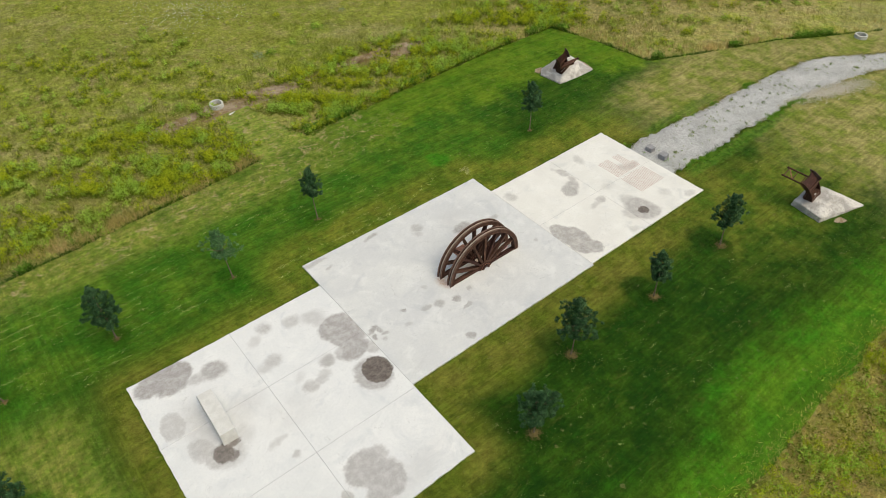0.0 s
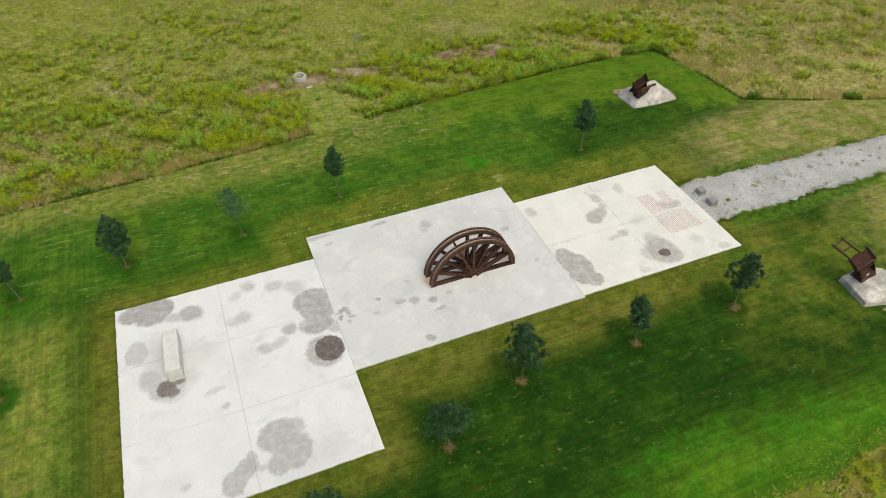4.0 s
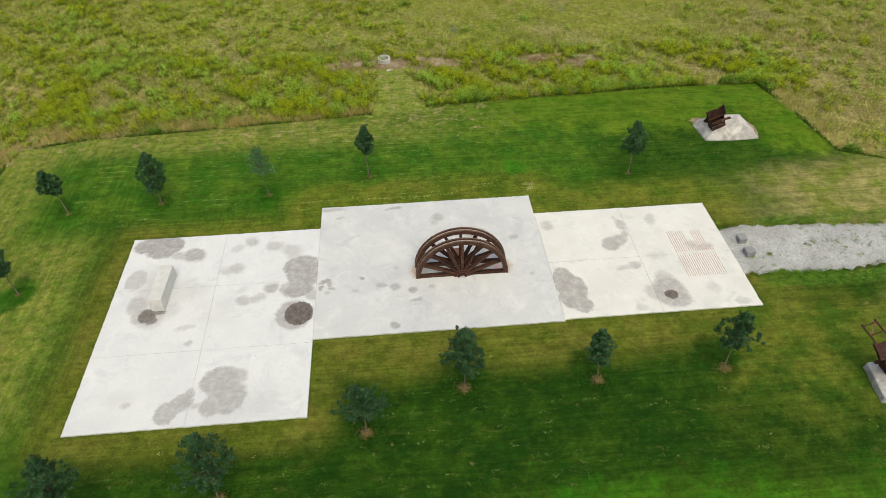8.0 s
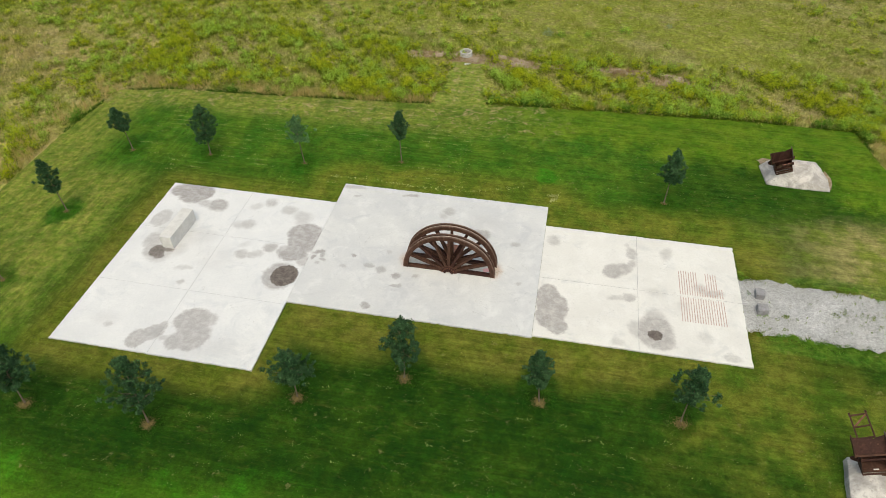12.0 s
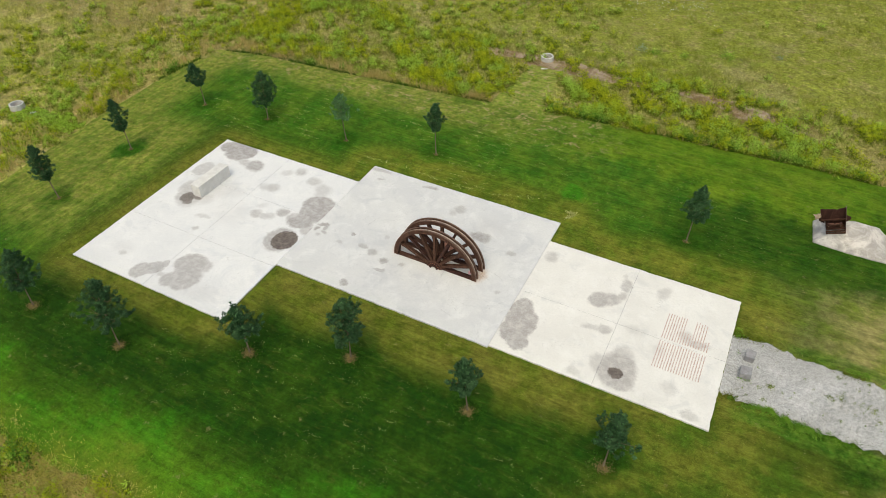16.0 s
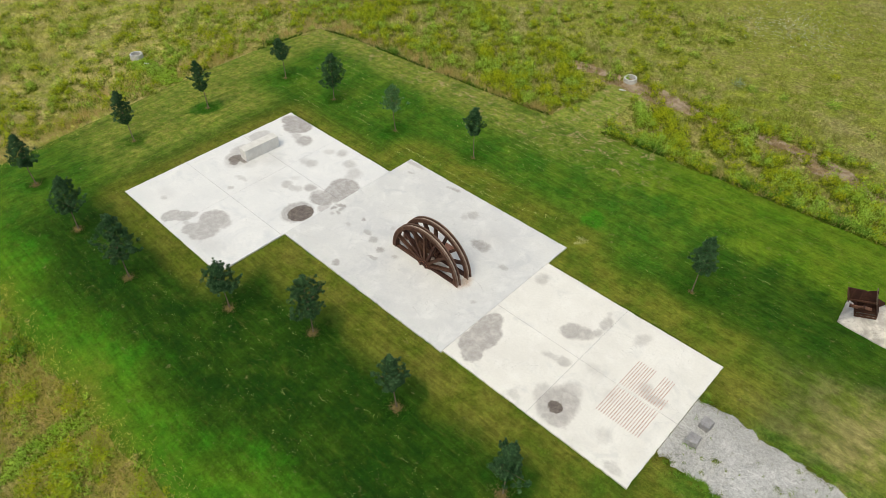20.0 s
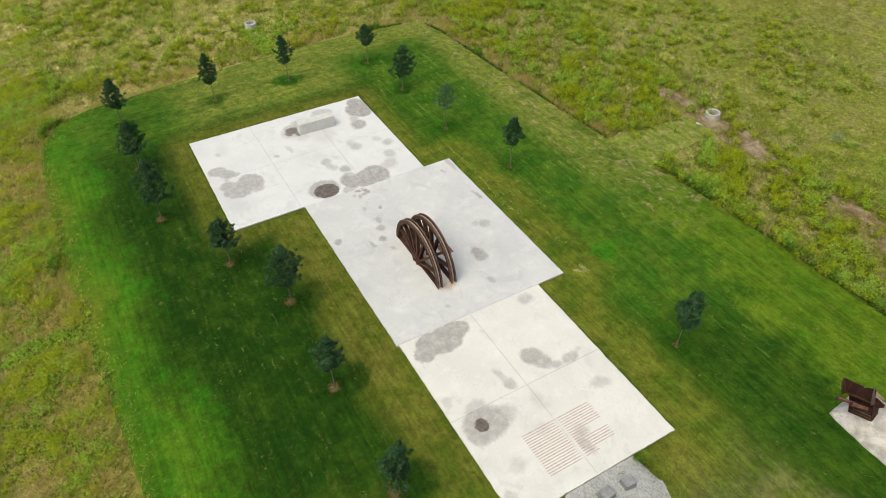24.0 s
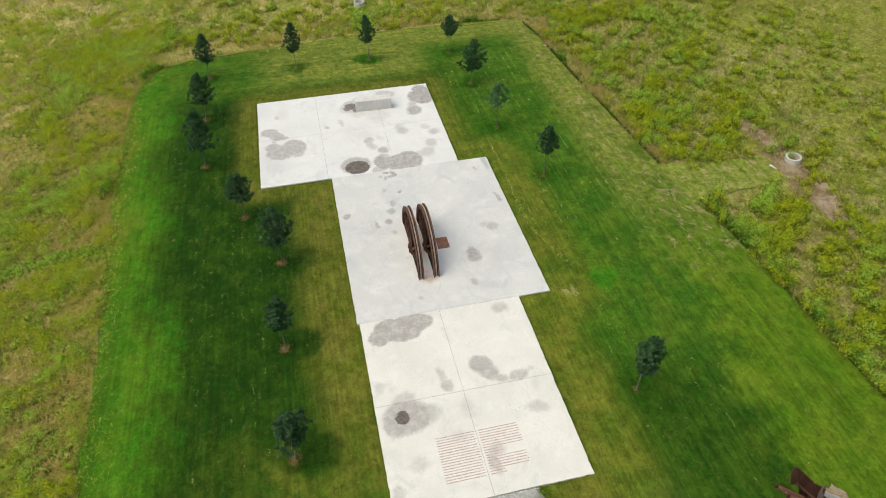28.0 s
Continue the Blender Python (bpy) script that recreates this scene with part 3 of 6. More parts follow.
OLIVE_HERB = leaf_material("olive_herb_leaf", (0.32, 0.34, 0.055), (0.6, 0.5, 0.22), (0.42, 0.45, 0.07), 0.35)
SUN_HERB = leaf_material("sunlit_herb_leaf", (0.27, 0.35, 0.035), (0.6, 0.56, 0.12), (0.44, 0.5, 0.08), 0.42)
PATH_WEED = leaf_material("path_weed_leaf", (0.1, 0.16, 0.03), (0.26, 0.32, 0.07), (0.19, 0.24, 0.05), 0.3)
# edge weeds' lower leaves, with the shade at the growth's foot in the colour
EDGE_FOOT = leaf_material("shaded_edge_foliage", (0.03, 0.075, 0.01), (0.1, 0.17, 0.02), (0.08, 0.14, 0.02), 0.2)
GREY_LEAF = leaf_material("grey_green_leaf", (0.2, 0.27, 0.13), (0.36, 0.42, 0.24), (0.3, 0.36, 0.2), 0.25)
WEED_EDGE = leaf_material("edge_weed_leaf", (0.08, 0.2, 0.02), (0.24, 0.4, 0.05), (0.2, 0.36, 0.05), 0.3)
STRAW = leaf_material("straw_grass", (0.5, 0.37, 0.14), (0.74, 0.55, 0.26), (0.42, 0.42, 0.1), 0.45)
OAK = oak_leaf_material("oak_leaf", (0.008, 0.034, 0.01), (0.036, 0.096, 0.03), (0.072, 0.145, 0.056))
OAK_PALE = oak_leaf_material("pale_oak_leaf", (0.026, 0.082, 0.027), (0.1, 0.205, 0.07), (0.15, 0.265, 0.108))
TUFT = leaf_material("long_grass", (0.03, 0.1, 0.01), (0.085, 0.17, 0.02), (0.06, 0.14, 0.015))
BARK = stone_material("bark", (0.14, 0.105, 0.07), (0.2, 0.16, 0.11), (0.06, 0.045, 0.03), 4)
MULCH = stone_material("bark_mulch", (0.12, 0.09, 0.03), (0.22, 0.165, 0.06), (0.06, 0.048, 0.02), 7)
RUST = rust_material("rusted_steel", (0.058, 0.028, 0.018), (0.108, 0.052, 0.033), (0.16, 0.083, 0.056))
# sky glare on the rims' lips, held in a paler rust colour
RUST_GLARE = rust_material("glare_rusted_steel", (0.11, 0.062, 0.044), (0.19, 0.118, 0.09), (0.27, 0.19, 0.155))
RUST_DARK = rust_material("dark_rusted_steel", (0.035, 0.015, 0.011), (0.065, 0.027, 0.019), (0.1, 0.045, 0.03))
# paler rust with the sky's grey reflection put into its colour
RUST_SKYLIT = rust_material("skylit_rusted_steel", (0.11, 0.07, 0.055), (0.17, 0.12, 0.1), (0.24, 0.2, 0.17))
RUST_RED = rust_material("red_rusted_steel", (0.2, 0.085, 0.055), (0.3, 0.15, 0.1), (0.34, 0.2, 0.15))
LINING = stone_material("worn_lining", (0.32, 0.25, 0.2), (0.45, 0.375, 0.315), (0.18, 0.12, 0.085), 6)
LIMESTONE = stone_material("pale_limestone", (0.34, 0.315, 0.29), (0.6, 0.565, 0.52), (0.25, 0.225, 0.2), 0.9, 0.7)
BLOCK = stone_material("block_stone", (0.58, 0.565, 0.535), (0.65, 0.635, 0.605), (0.5, 0.485, 0.455), 2)
DARK_STONE = stone_material("dark_stone", (0.22, 0.21, 0.215), (0.29, 0.28, 0.285), (0.13, 0.12, 0.115), 3)
STUB = stone_material("weathered_stub", (0.24, 0.235, 0.24), (0.33, 0.325, 0.33), (0.16, 0.14, 0.12), 2)
RING = stone_material("grey_concrete_ring", (0.42, 0.415, 0.39), (0.54, 0.53, 0.5), (0.3, 0.29, 0.27), 4)
def gravel_material(name):
    """Grey chippings, uneven in tone, with earth showing through in places."""
    n = Nodes(name)
    big, mid, grain = n.noise(0.5, 4, 0.6), n.noise(4, 5, 0.7), n.noise(13, 4, 0.75)
    col = n.mix(n.ramp(big, 0.36, 0.64), (0.37, 0.366, 0.35), (0.46, 0.457, 0.445))
    col = n.mix(n.ramp(mid, 0.52, 0.7, 0.0, 0.55), col, (0.26, 0.25, 0.2))
    col = fleck(n, fleck(n, col, 9, 0.78, 1.2), 24, 0.62, 1.36)
    n.bump(n.math("ADD", mid, grain), 0.8, 0.04)
    return n.done(col, 0.92)


GRAVEL = gravel_material("grey_gravel")
SOIL = stone_material("dry_soil", (0.2, 0.135, 0.075), (0.36, 0.285, 0.2), (0.15, 0.115, 0.055), 1.3)


def pebble_material(name, a, b):
    n = Nodes(name)
    return n.done(n.mix(n.island(), a, b), 0.85)


PEBBLE = pebble_material("gravel_stones", (0.28, 0.278, 0.262), (0.58, 0.578, 0.56))
PALE_PEBBLE = pebble_material("pale_stones", (0.42, 0.38, 0.3), (0.64, 0.6, 0.5))
MULCH_CHIP = pebble_material("bark_chips", (0.085, 0.066, 0.022), (0.24, 0.185, 0.062))
WHITE_BLOOM = pebble_material("white_blossom", (0.5, 0.52, 0.36), (0.75, 0.75, 0.66))
SPRIG = leaf_material("pale_sprig", (0.3, 0.33, 0.1), (0.55, 0.55, 0.24), (0.4, 0.45, 0.15), 0.3)
SCRAP = stone_material("white_scrap", (0.6, 0.6, 0.58), (0.75, 0.75, 0.74), (0.45, 0.45, 0.43), 8)
CLIPPING = pebble_material("clippings", (0.16, 0.2, 0.04), (0.4, 0.38, 0.16))
LETTER = Nodes("letter_rust")
LETTER = LETTER.done(LETTER.mix(LETTER.ramp(LETTER.noise(5, 4, 0.7), 0.35, 0.65), (0.4, 0.275, 0.23), (0.56, 0.45, 0.4)), 0.8)
PAPER = Nodes("paper").done((0.76, 0.46, 0.48), 0.7)


# ---- building helpers ----
def thing(name, m, label, category, group="", kind=""):
    """An empty at the thing's base that carries its parts."""
    ob = new(name)
    ob.matrix_world = m
    ob.empty_display_size = 0.2
    return tagged(ob, label, category, group, kind)


def part(name, bm, material, parent=None, label="", smooth=False):
    """Links a bmesh as one mesh under a thing or part, in the parent's own space."""
    me = bpy.data.meshes.new(name)
    bm.normal_update()
    bm.to_mesh(me)
    bm.free()
    me.materials.append(material)
    if smooth:
        me.polygons.foreach_set("use_smooth", np.ones(len(me.polygons), dtype=bool))
    ob = new(name, me)
    ob.parent = parent
    return tagged(ob, label)


def share(name, me, parent, m):
    ob = new(name, me)
    ob.parent = parent
    ob.matrix_basis = m
    return ob


def box(bm, x0, y0, z0, x1, y1, z1, m=None, bevel=0.0):
    made = bmesh.ops.create_cube(bm, size=1.0, matrix=Matrix.LocRotScale(((x0 + x1) / 2, (y0 + y1) / 2, (z0 + z1) / 2), None, (x1 - x0, y1 - y0, z1 - z0)))["verts"]
    if bevel:
        edges = list({e for v in made for e in v.link_edges})
        made = list({v for f in bmesh.ops.bevel(bm, geom=edges, offset=bevel, segments=1, affect="EDGES")["faces"] for v in f.verts})
    if m is not None:
        bmesh.ops.transform(bm, matrix=m, verts=made)
    return made


def raw_mesh(name, verts, faces, size, material, smooth=False):
    """A mesh from arrays: faces all with the same number of corners."""
    me = bpy.data.meshes.new(name)
    verts, faces = np.asarray(verts, dtype=np.float32), np.asarray(faces, dtype=np.int32)
    me.vertices.add(len(verts))
    me.vertices.foreach_set("co", verts.ravel())
    me.loops.add(faces.size)
    me.loops.foreach_set("vertex_index", faces.ravel())
    me.polygons.add(len(faces))
    me.polygons.foreach_set("loop_start", np.arange(0, faces.size, size, dtype=np.int32))
    me.update(calc_edges=True)
    me.validate()
    me.materials.append(material)
    if smooth:
        me.polygons.foreach_set("use_smooth", np.ones(len(me.polygons), dtype=bool))
    return me


rng = np.random.default_rng(7)


def wave2(x, y, scale, seed=0.0):
    """Cheap smooth noise in -1..1 for arrays."""
    a = np.sin(x * scale + 1.7 * np.sin(y * scale * 0.7 + seed) + seed * 2.1)
    b = np.sin(y * scale * 1.13 + 1.4 * np.sin(x * scale * 0.83 + seed * 1.3) + seed)
    c = np.sin((x + y) * scale * 0.57 + seed * 3.3)
    return (a + b + c) / 3


# ---- ground ----
def fall(x, y):
    """The lawn is almost level and the field falls away a little all round."""
    dx = np.maximum(np.maximum(-24 - x, x - 42), 0)
    dy = np.maximum(np.maximum(-16 - y, y - 15), 0)
    d = np.hypot(dx, dy)
    return -0.1 - 1.3 * (1 - np.exp(-d / 13)) + 0.12 * np.minimum(d / 10, 1) * wave2(x, y, 0.21, 0.4)


# the outline of the mown lawn, counter-clockwise from the north-west corner
LAWN_EDGE = [(-29.4, 15.1), (-30.1, 8.0), (-30.0, 2.4), (-29.3, -5.0), (-28.7, -11.0), (-28.0, -15.8), (-26.4, -18.9), (-22.8, -20.2), (-11.0, -20.2), (-2.0, -19.7),
             (5.0, -19.2), (14.0, -18.9), (30.0, -19.3), (46.0, -20.0), (56.0, -16.0), (57.0, -8.0), (53.0, -1.2), (49.0, 0.5), (41.2, 3.8), (34.0, 6.6), (29.6, 8.6), (29.0, 14.0), (28.4, 19.2),
             (21.0, 19.4), (10.0, 18.8), (0.8, 18.0), (-3.4, 17.2), (-7.0, 16.8), (-17.0, 15.9)]


def resample(points, step, jitter=0.0, seed=1):
    """Points along a closed outline at an even step, with a slightly ragged line."""
    r = np.random.default_rng(seed)
    p = np.array(points + points[:1], dtype=float)
    seg = np.hypot(*np.diff(p, axis=0).T)
    s = np.r_[0, np.cumsum(seg)]
    n = int(s[-1] / step)
    at = np.arange(n) * s[-1] / n
    out = np.c_[np.interp(at, s, p[:, 0]), np.interp(at, s, p[:, 1])]
    return out + r.normal(0, jitter, out.shape) if jitter else out


LAWN_LINE = resample(LAWN_EDGE, 0.4, 0.025, 3)
FREE = np.clip((-8 - LAWN_LINE[:, 1]) / 6, 0, 1)[:, None] * 0.15


LAWN_LINE = LAWN_LINE + FREE * np.c_[wave2(*LAWN_LINE.T, 1.3, 2.0) + wave2(*LAWN_LINE.T, 3.1, 1.0), wave2(*LAWN_LINE.T, 1.1, 5.0) + wave2(*LAWN_LINE.T, 2.7, 3.0)]


def inside(poly, x, y):
    """Which points lie in the polygon."""
    hit = np.zeros(len(x), dtype=bool)
    px, py = poly[:, 0], poly[:, 1]
    for i in range(len(poly)):
        j = i - 1
        cross = (py[i] > y) != (py[j] > y)
        with np.errstate(divide="ignore", invalid="ignore"):
            at = (px[j] - px[i]) * (y - py[i]) / (py[j] - py[i] + 1e-12) + px[i]
        hit ^= cross & (x < at)
    return hit


def spread(lo, hi, step, far):
    near = np.arange(lo, hi + step / 2, step)
    out = []
    d = step
    v = hi
    while v < far:
        d *= 1.6
        v += d
        out.append(v)
    left = [lo + hi - v for v in out][::-1]
    return np.r_[left, near, out]


gx, gy = spread(-80, 80, 1.0, 2500), spread(-60, 80, 1.0, 2500)
X, Y = np.meshgrid(gx, gy)
Z = fall(X, Y) - 0.07
nx, ny = len(gx), len(gy)
idx = np.arange(nx * ny).reshape(ny, nx)
quads = np.c_[idx[:-1, :-1].ravel(), idx[:-1, 1:].ravel(), idx[1:, 1:].ravel(), idx[1:, :-1].ravel()]
tagged(new("ground", raw_mesh("ground", np.c_[X.ravel(), Y.ravel(), Z.ravel()], quads, 4, MEADOW, True)), "rough meadow ground with dry and green patches", "ground", kind="structure")


def sheet(name, outline, centre, lift, material, label, category, rings=24, kind="structure"):
    """A sheet on the ground with that outline, seen whole from its centre."""
    c = np.array(centre)
    k = np.linspace(0, 1, rings + 1)[1:]
    pts = np.concatenate([c + (outline - c) * f for f in k])
    pts = np.r_[[c], pts]
    n = len(outline)
    z = fall(pts[:, 0], pts[:, 1]) + lift
    faces = []
    for r in range(rings - 1):
        a = 1 + r * n + np.arange(n)
        b = 1 + r * n + (np.arange(n) + 1) % n
        faces.append(np.c_[a, a + n, b + n, b])
    f = np.concatenate(faces)
    verts = np.c_[pts, z]
    bm = bmesh.new()
    vs = [bm.verts.new(v) for v in verts]
    for q in f:
        bm.faces.new([vs[i] for i in q])
    for i in range(n):
        bm.faces.new((vs[0], vs[1 + i], vs[1 + (i + 1) % n]))
    return tagged(part(name, bm, material, smooth=True), label, category, kind=kind)


def lawn_sheet():
    """The mown lawn: its outline filled with a metre-wide net of triangles."""
    x, y = (v.ravel() for v in np.meshgrid(np.arange(-30, 58, 1.0), np.arange(-21, 20, 1.0)))
    ok = inside(LAWN_LINE, x, y)
    pts = np.r_[LAWN_LINE, np.c_[x[ok], y[ok]]]
    n = len(LAWN_LINE)
    pts, _, faces, *_ = delaunay_2d_cdt([Vector(p) for p in pts.tolist()], [(i, (i + 1) % n) for i in range(n)], [], 1, 1e-4)
    pts = np.array([tuple(p) for p in pts])
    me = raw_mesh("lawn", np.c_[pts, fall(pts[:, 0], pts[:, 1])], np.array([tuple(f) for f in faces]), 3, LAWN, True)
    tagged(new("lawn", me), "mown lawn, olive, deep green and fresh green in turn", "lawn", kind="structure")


lawn_sheet()

STRIP = resample([(-3.5, 17.0), (0.9, 17.8), (0.4, 20.5), (-0.3, 25.6), (-3.2, 25.8), (-3.2, 21.0)], 0.3, 0.05, 4)
sheet("mown_strip", STRIP, (-1.5, 21.0), 0.003, LAWN, "mown grass strip that leads to a shaft ring", "lawn", rings=14)

PATH_N = [(17.84, 1.1), (19.6, 1.25), (21.2, 1.05), (24.0, 1.05), (26.5, 0.75), (32.7, 0.55), (37.0, 0.3), (40.5, -0.4), (43.6, -1.6), (47.5, -3.5), (53.0, -7.0)]
PATH_S = [(17.84, -2.85), (19.8, -2.95), (22.5, -3.15), (25.4, -2.8), (28.4, -3.2), (32.7, -3.0), (37.6, -3.8), (41.0, -4.3), (44.4, -5.2), (49.0, -8.5), (53.0, -11.5)]


def path_sheet():
    r = np.random.default_rng(5)
    n, m = 170, 14
    xs = np.linspace(17.84, 52.5, n)
    top = np.interp(xs, *np.array(PATH_N).T) + r.normal(0, 0.07, n) + 0.12 * wave2(xs, xs * 0.3, 1.9, 1.0) + 0.08 * wave2(xs, xs * 0.6, 5.1, 2.0)
    bot = np.interp(xs, *np.array(PATH_S).T) + r.normal(0, 0.07, n) + 0.12 * wave2(xs, xs * 0.3, 1.6, 4.0) + 0.08 * wave2(xs, xs * 0.6, 4.3, 5.0)
    u = np.linspace(0, 1, m)
    x = np.repeat(xs, m)
    y = (bot[:, None] * (1 - u) + top[:, None] * u).ravel()
    z = fall(x, y) + 0.012 + np.tile(0.03 * np.sin(math.pi * u), n) + r.normal(0, 0.004, n * m)
    i = np.arange(n * m).reshape(n, m)
    q = np.c_[i[:-1, :-1].ravel(), i[1:, :-1].ravel(), i[1:, 1:].ravel(), i[:-1, 1:].ravel()]
    tagged(new("gravel_path", raw_mesh("gravel_path", np.c_[x, y, z], q, 4, GRAVEL)), "pale grey gravel path with scattered weeds", "path", kind="structure")
    return xs, top, bot


path_x, path_top, path_bot = path_sheet()


def on_path(x, y, margin=0.0):
    return (x > 17.8) & (x < 52.5) & (y < np.interp(x, path_x, path_top) - margin) & (y > np.interp(x, path_x, path_bot) + margin)


def blob(cx, cy, w, l, turn, seed, n=40):
    """An uneven round outline."""
    r = np.random.default_rng(seed)
    a = np.linspace(0, 2 * math.pi, n, endpoint=False)
    rad = 1 + r.normal(0, 0.07, n) + 0.16 * np.sin(2 * a + r.uniform(0, 6)) + 0.1 * np.sin(3 * a + r.uniform(0, 6)) + 0.07 * np.sin(7 * a + r.uniform(0, 6)) + r.normal(0, 0.03, n)
    c, s = math.cos(radians(turn)), math.sin(radians(turn))
    u, v = rad * np.cos(a) * w / 2, rad * np.sin(a) * l / 2
    return np.c_[cx + c * u - s * v, cy + s * u + c * v]


SOILS = [(-6.4, 26.9, 5.4, 1.2, 6, 11), (1.4, 26.6, 5.6, 2.0, 2, 12), (-2.0, 26.5, 3.4, 2.0, 0, 15), (15.9, 25.4, 5.0, 1.9, -9, 13), (11.2, 26.5, 3.4, 1.0, -8, 14), (6.4, 26.4, 2.4, 0.8, 4, 16)]
for x, y, w, l, turn, seed in SOILS:
    line = blob(x, y, w, l, turn, seed)
    sheet("soil_patch", (line - (x, y)) * 1.3 + (x, y), (x, y), 0.015 - 0.05, SOIL, "bare dry brown soil in the meadow", "soil", rings=6, kind="stuff")


def bareness(x, y):
    """How bare the earth lies: 1 in the middle of a soil patch, fading into the grass round it."""
    out = np.zeros(len(x))
    for cx, cy, w, l, turn, seed in SOILS:
        c, s = math.cos(radians(turn)), math.sin(radians(turn))
        u, v = (x - cx) * c + (y - cy) * s, (y - cy) * c - (x - cx) * s
        d = np.hypot(u / (w / 2), v / (l / 2)) + 0.45 * wave2(x, y, 1.6, seed) + 0.4 * wave2(x, y, 4.3, seed + 1)
        out = np.maximum(out, np.clip((1.3 - d) / 0.65, 0, 1))
    return out


for x, y, w, l, turn, seed, word in ((24.85, 12.0, 0.5, 2.3, 4, 36, "brown"), (21.2, 13.4, 1.2, 0.8, -12, 32, "brown"), (21.9, -12.72, 0.9, 0.42, -15, 33, "brown")):
    sheet("bare_earth", blob(x, y, w, l, turn, seed), (x, y), 0.03, SOIL, "bare " + word + " earth beside a boulder", "soil", rings=5, kind="stuff")


# ---- concrete pads ----
def slab_mesh(x0, y0, x1, y1, seed, ragged):
    """A cast slab with a broken-edged rim. ragged: which sides (west, south, east, north) are free edges."""
    r = np.random.default_rng(seed)
    rim = []
    for side, (a, b) in enumerate((((x0, y1), (x0, y0)), ((x0, y0), (x1, y0)), ((x1, y0), (x1, y1)), ((x1, y1), (x0, y1)))):
        a, b = np.array(a), np.array(b)
        n = max(2, int(np.hypot(*(b - a)) / 0.16))
        out = np.array(((-1, 0), (0, -1), (1, 0), (0, 1))[side])
        for k in range(n):
            p = a + (b - a) * k / n
            if ragged[side] and k:
                p = p - out * abs(r.normal(0, 0.018 if ragged[side] is True else 0.004))
            rim.append(p)
    rim = np.array(rim)
    c = np.array(((x0 + x1) / 2, (y0 + y1) / 2))
    bm = bmesh.new()
    top = [bm.verts.new((p[0] + 0.012 * np.sign(c[0] - p[0]), p[1] + 0.012 * np.sign(c[1] - p[1]), 0)) for p in rim]
    edge = [bm.verts.new((*p, -0.012)) for p in rim]
    low = [bm.verts.new((*p, -0.22)) for p in rim]
    bm.faces.new(top)
    n = len(rim)
    for i in range(n):
        j = (i + 1) % n
        bm.faces.new((top[j], top[i], edge[i], edge[j]))
        bm.faces.new((edge[j], edge[i], low[i], low[j]))
    return bm


def pad(box4, xs, ys, material, label, seed, ragged_we):
    p = thing("pavement", pose(0, 0, 0), label, "concrete pad", "concrete pads of the square", "structure")
    x0, y0, x1, y1 = box4
    xs, ys, g = [x0, *xs, x1], [y0, *ys, y1], 0.0055
    for i in range(len(xs) - 1):
        for j in range(len(ys) - 1):
            a, b, c, d = i == 0, j == 0, i == len(xs) - 2, j == len(ys) - 2
            part("slab", slab_mesh(xs[i] + g * (not a), ys[j] + g * (not b), xs[i + 1] - g * (not c), ys[j + 1] - g * (not d), seed + 10 * i + j, (a and ragged_we[0], b, c and ragged_we[1], d)), material, p)
    bm = bmesh.new()
    box(bm, x0 + 0.05, y0 + 0.05, -0.26, x1 - 0.05, y1 - 0.05, -0.014)
    part("joint_bed", bm, DARK_STONE, p, "dark open joints between the slabs")
    return p


pad(PAD_W, [-12.48], [-5.7, -1.0], CONCRETE_W, "white concrete pad with grey stains and sawn joints", 100, (True, 0.2))
pad(PAD_M, [], [], CONCRETE_M, "smooth light grey concrete pad with dark spots", 200, (0.2, 0.2))
pad(PAD_E, [12.24], [-0.95], CONCRETE_E, "cream concrete pad with grey stains and inlaid lettering", 300, (0.2, True))


# ---- lettering let into the eastern pad: lines too small to read ----
def lettering():
    r = random.Random(4)
    t = thing("inscription", pose(0, 0, 0.0), "two blocks of rust-coloured unreadable text lines set in concrete", "inscription")
    for y0, y1, rows in ((-2.86, -1.02, 18), (-0.82, 1.06, 18)):
        for k in range(rows):
            x = 14.53 + k * 0.1335
            y, end = y0, y1
            if y0 > -1 and k in (8, 9, 10):
                end = y0 + r.uniform(0.75, 0.9)
            elif y0 > -1 and k > 15:
                end = y0 + r.uniform(0.6, 0.75)
            bm = bmesh.new()
            while y < end - 0.06:
                w = min(r.uniform(0.07, 0.3), end - y)
                box(bm, x, y, -0.004, x + r.uniform(0.044, 0.056), y + w, 0.004)
                y += w + r.uniform(0.018, 0.03)
            part("text_line", bm, LETTER, t)


lettering()


# ---- the cut winding wheel ----
def ring_sector(bm, r0, r1, y0, y1, a0, a1, n):
    """A bent bar between two radii, in the xz plane."""
    loops = []
    for i in range(n + 1):
        a = a0 + (a1 - a0) * i / n
        c, s = math.cos(a), math.sin(a)
        loops.append([bm.verts.new((r * c, y, r * s)) for r, y in ((r0, y0), (r1, y0), (r1, y1), (r0, y1))])
    for p, q in zip(loops, loops[1:]):
        for i in range(4):
            j = (i + 1) % 4
            bm.faces.new((p[i], p[j], q[j], q[i]))
    bm.faces.new(loops[0][::-1]), bm.faces.new(loops[-1])


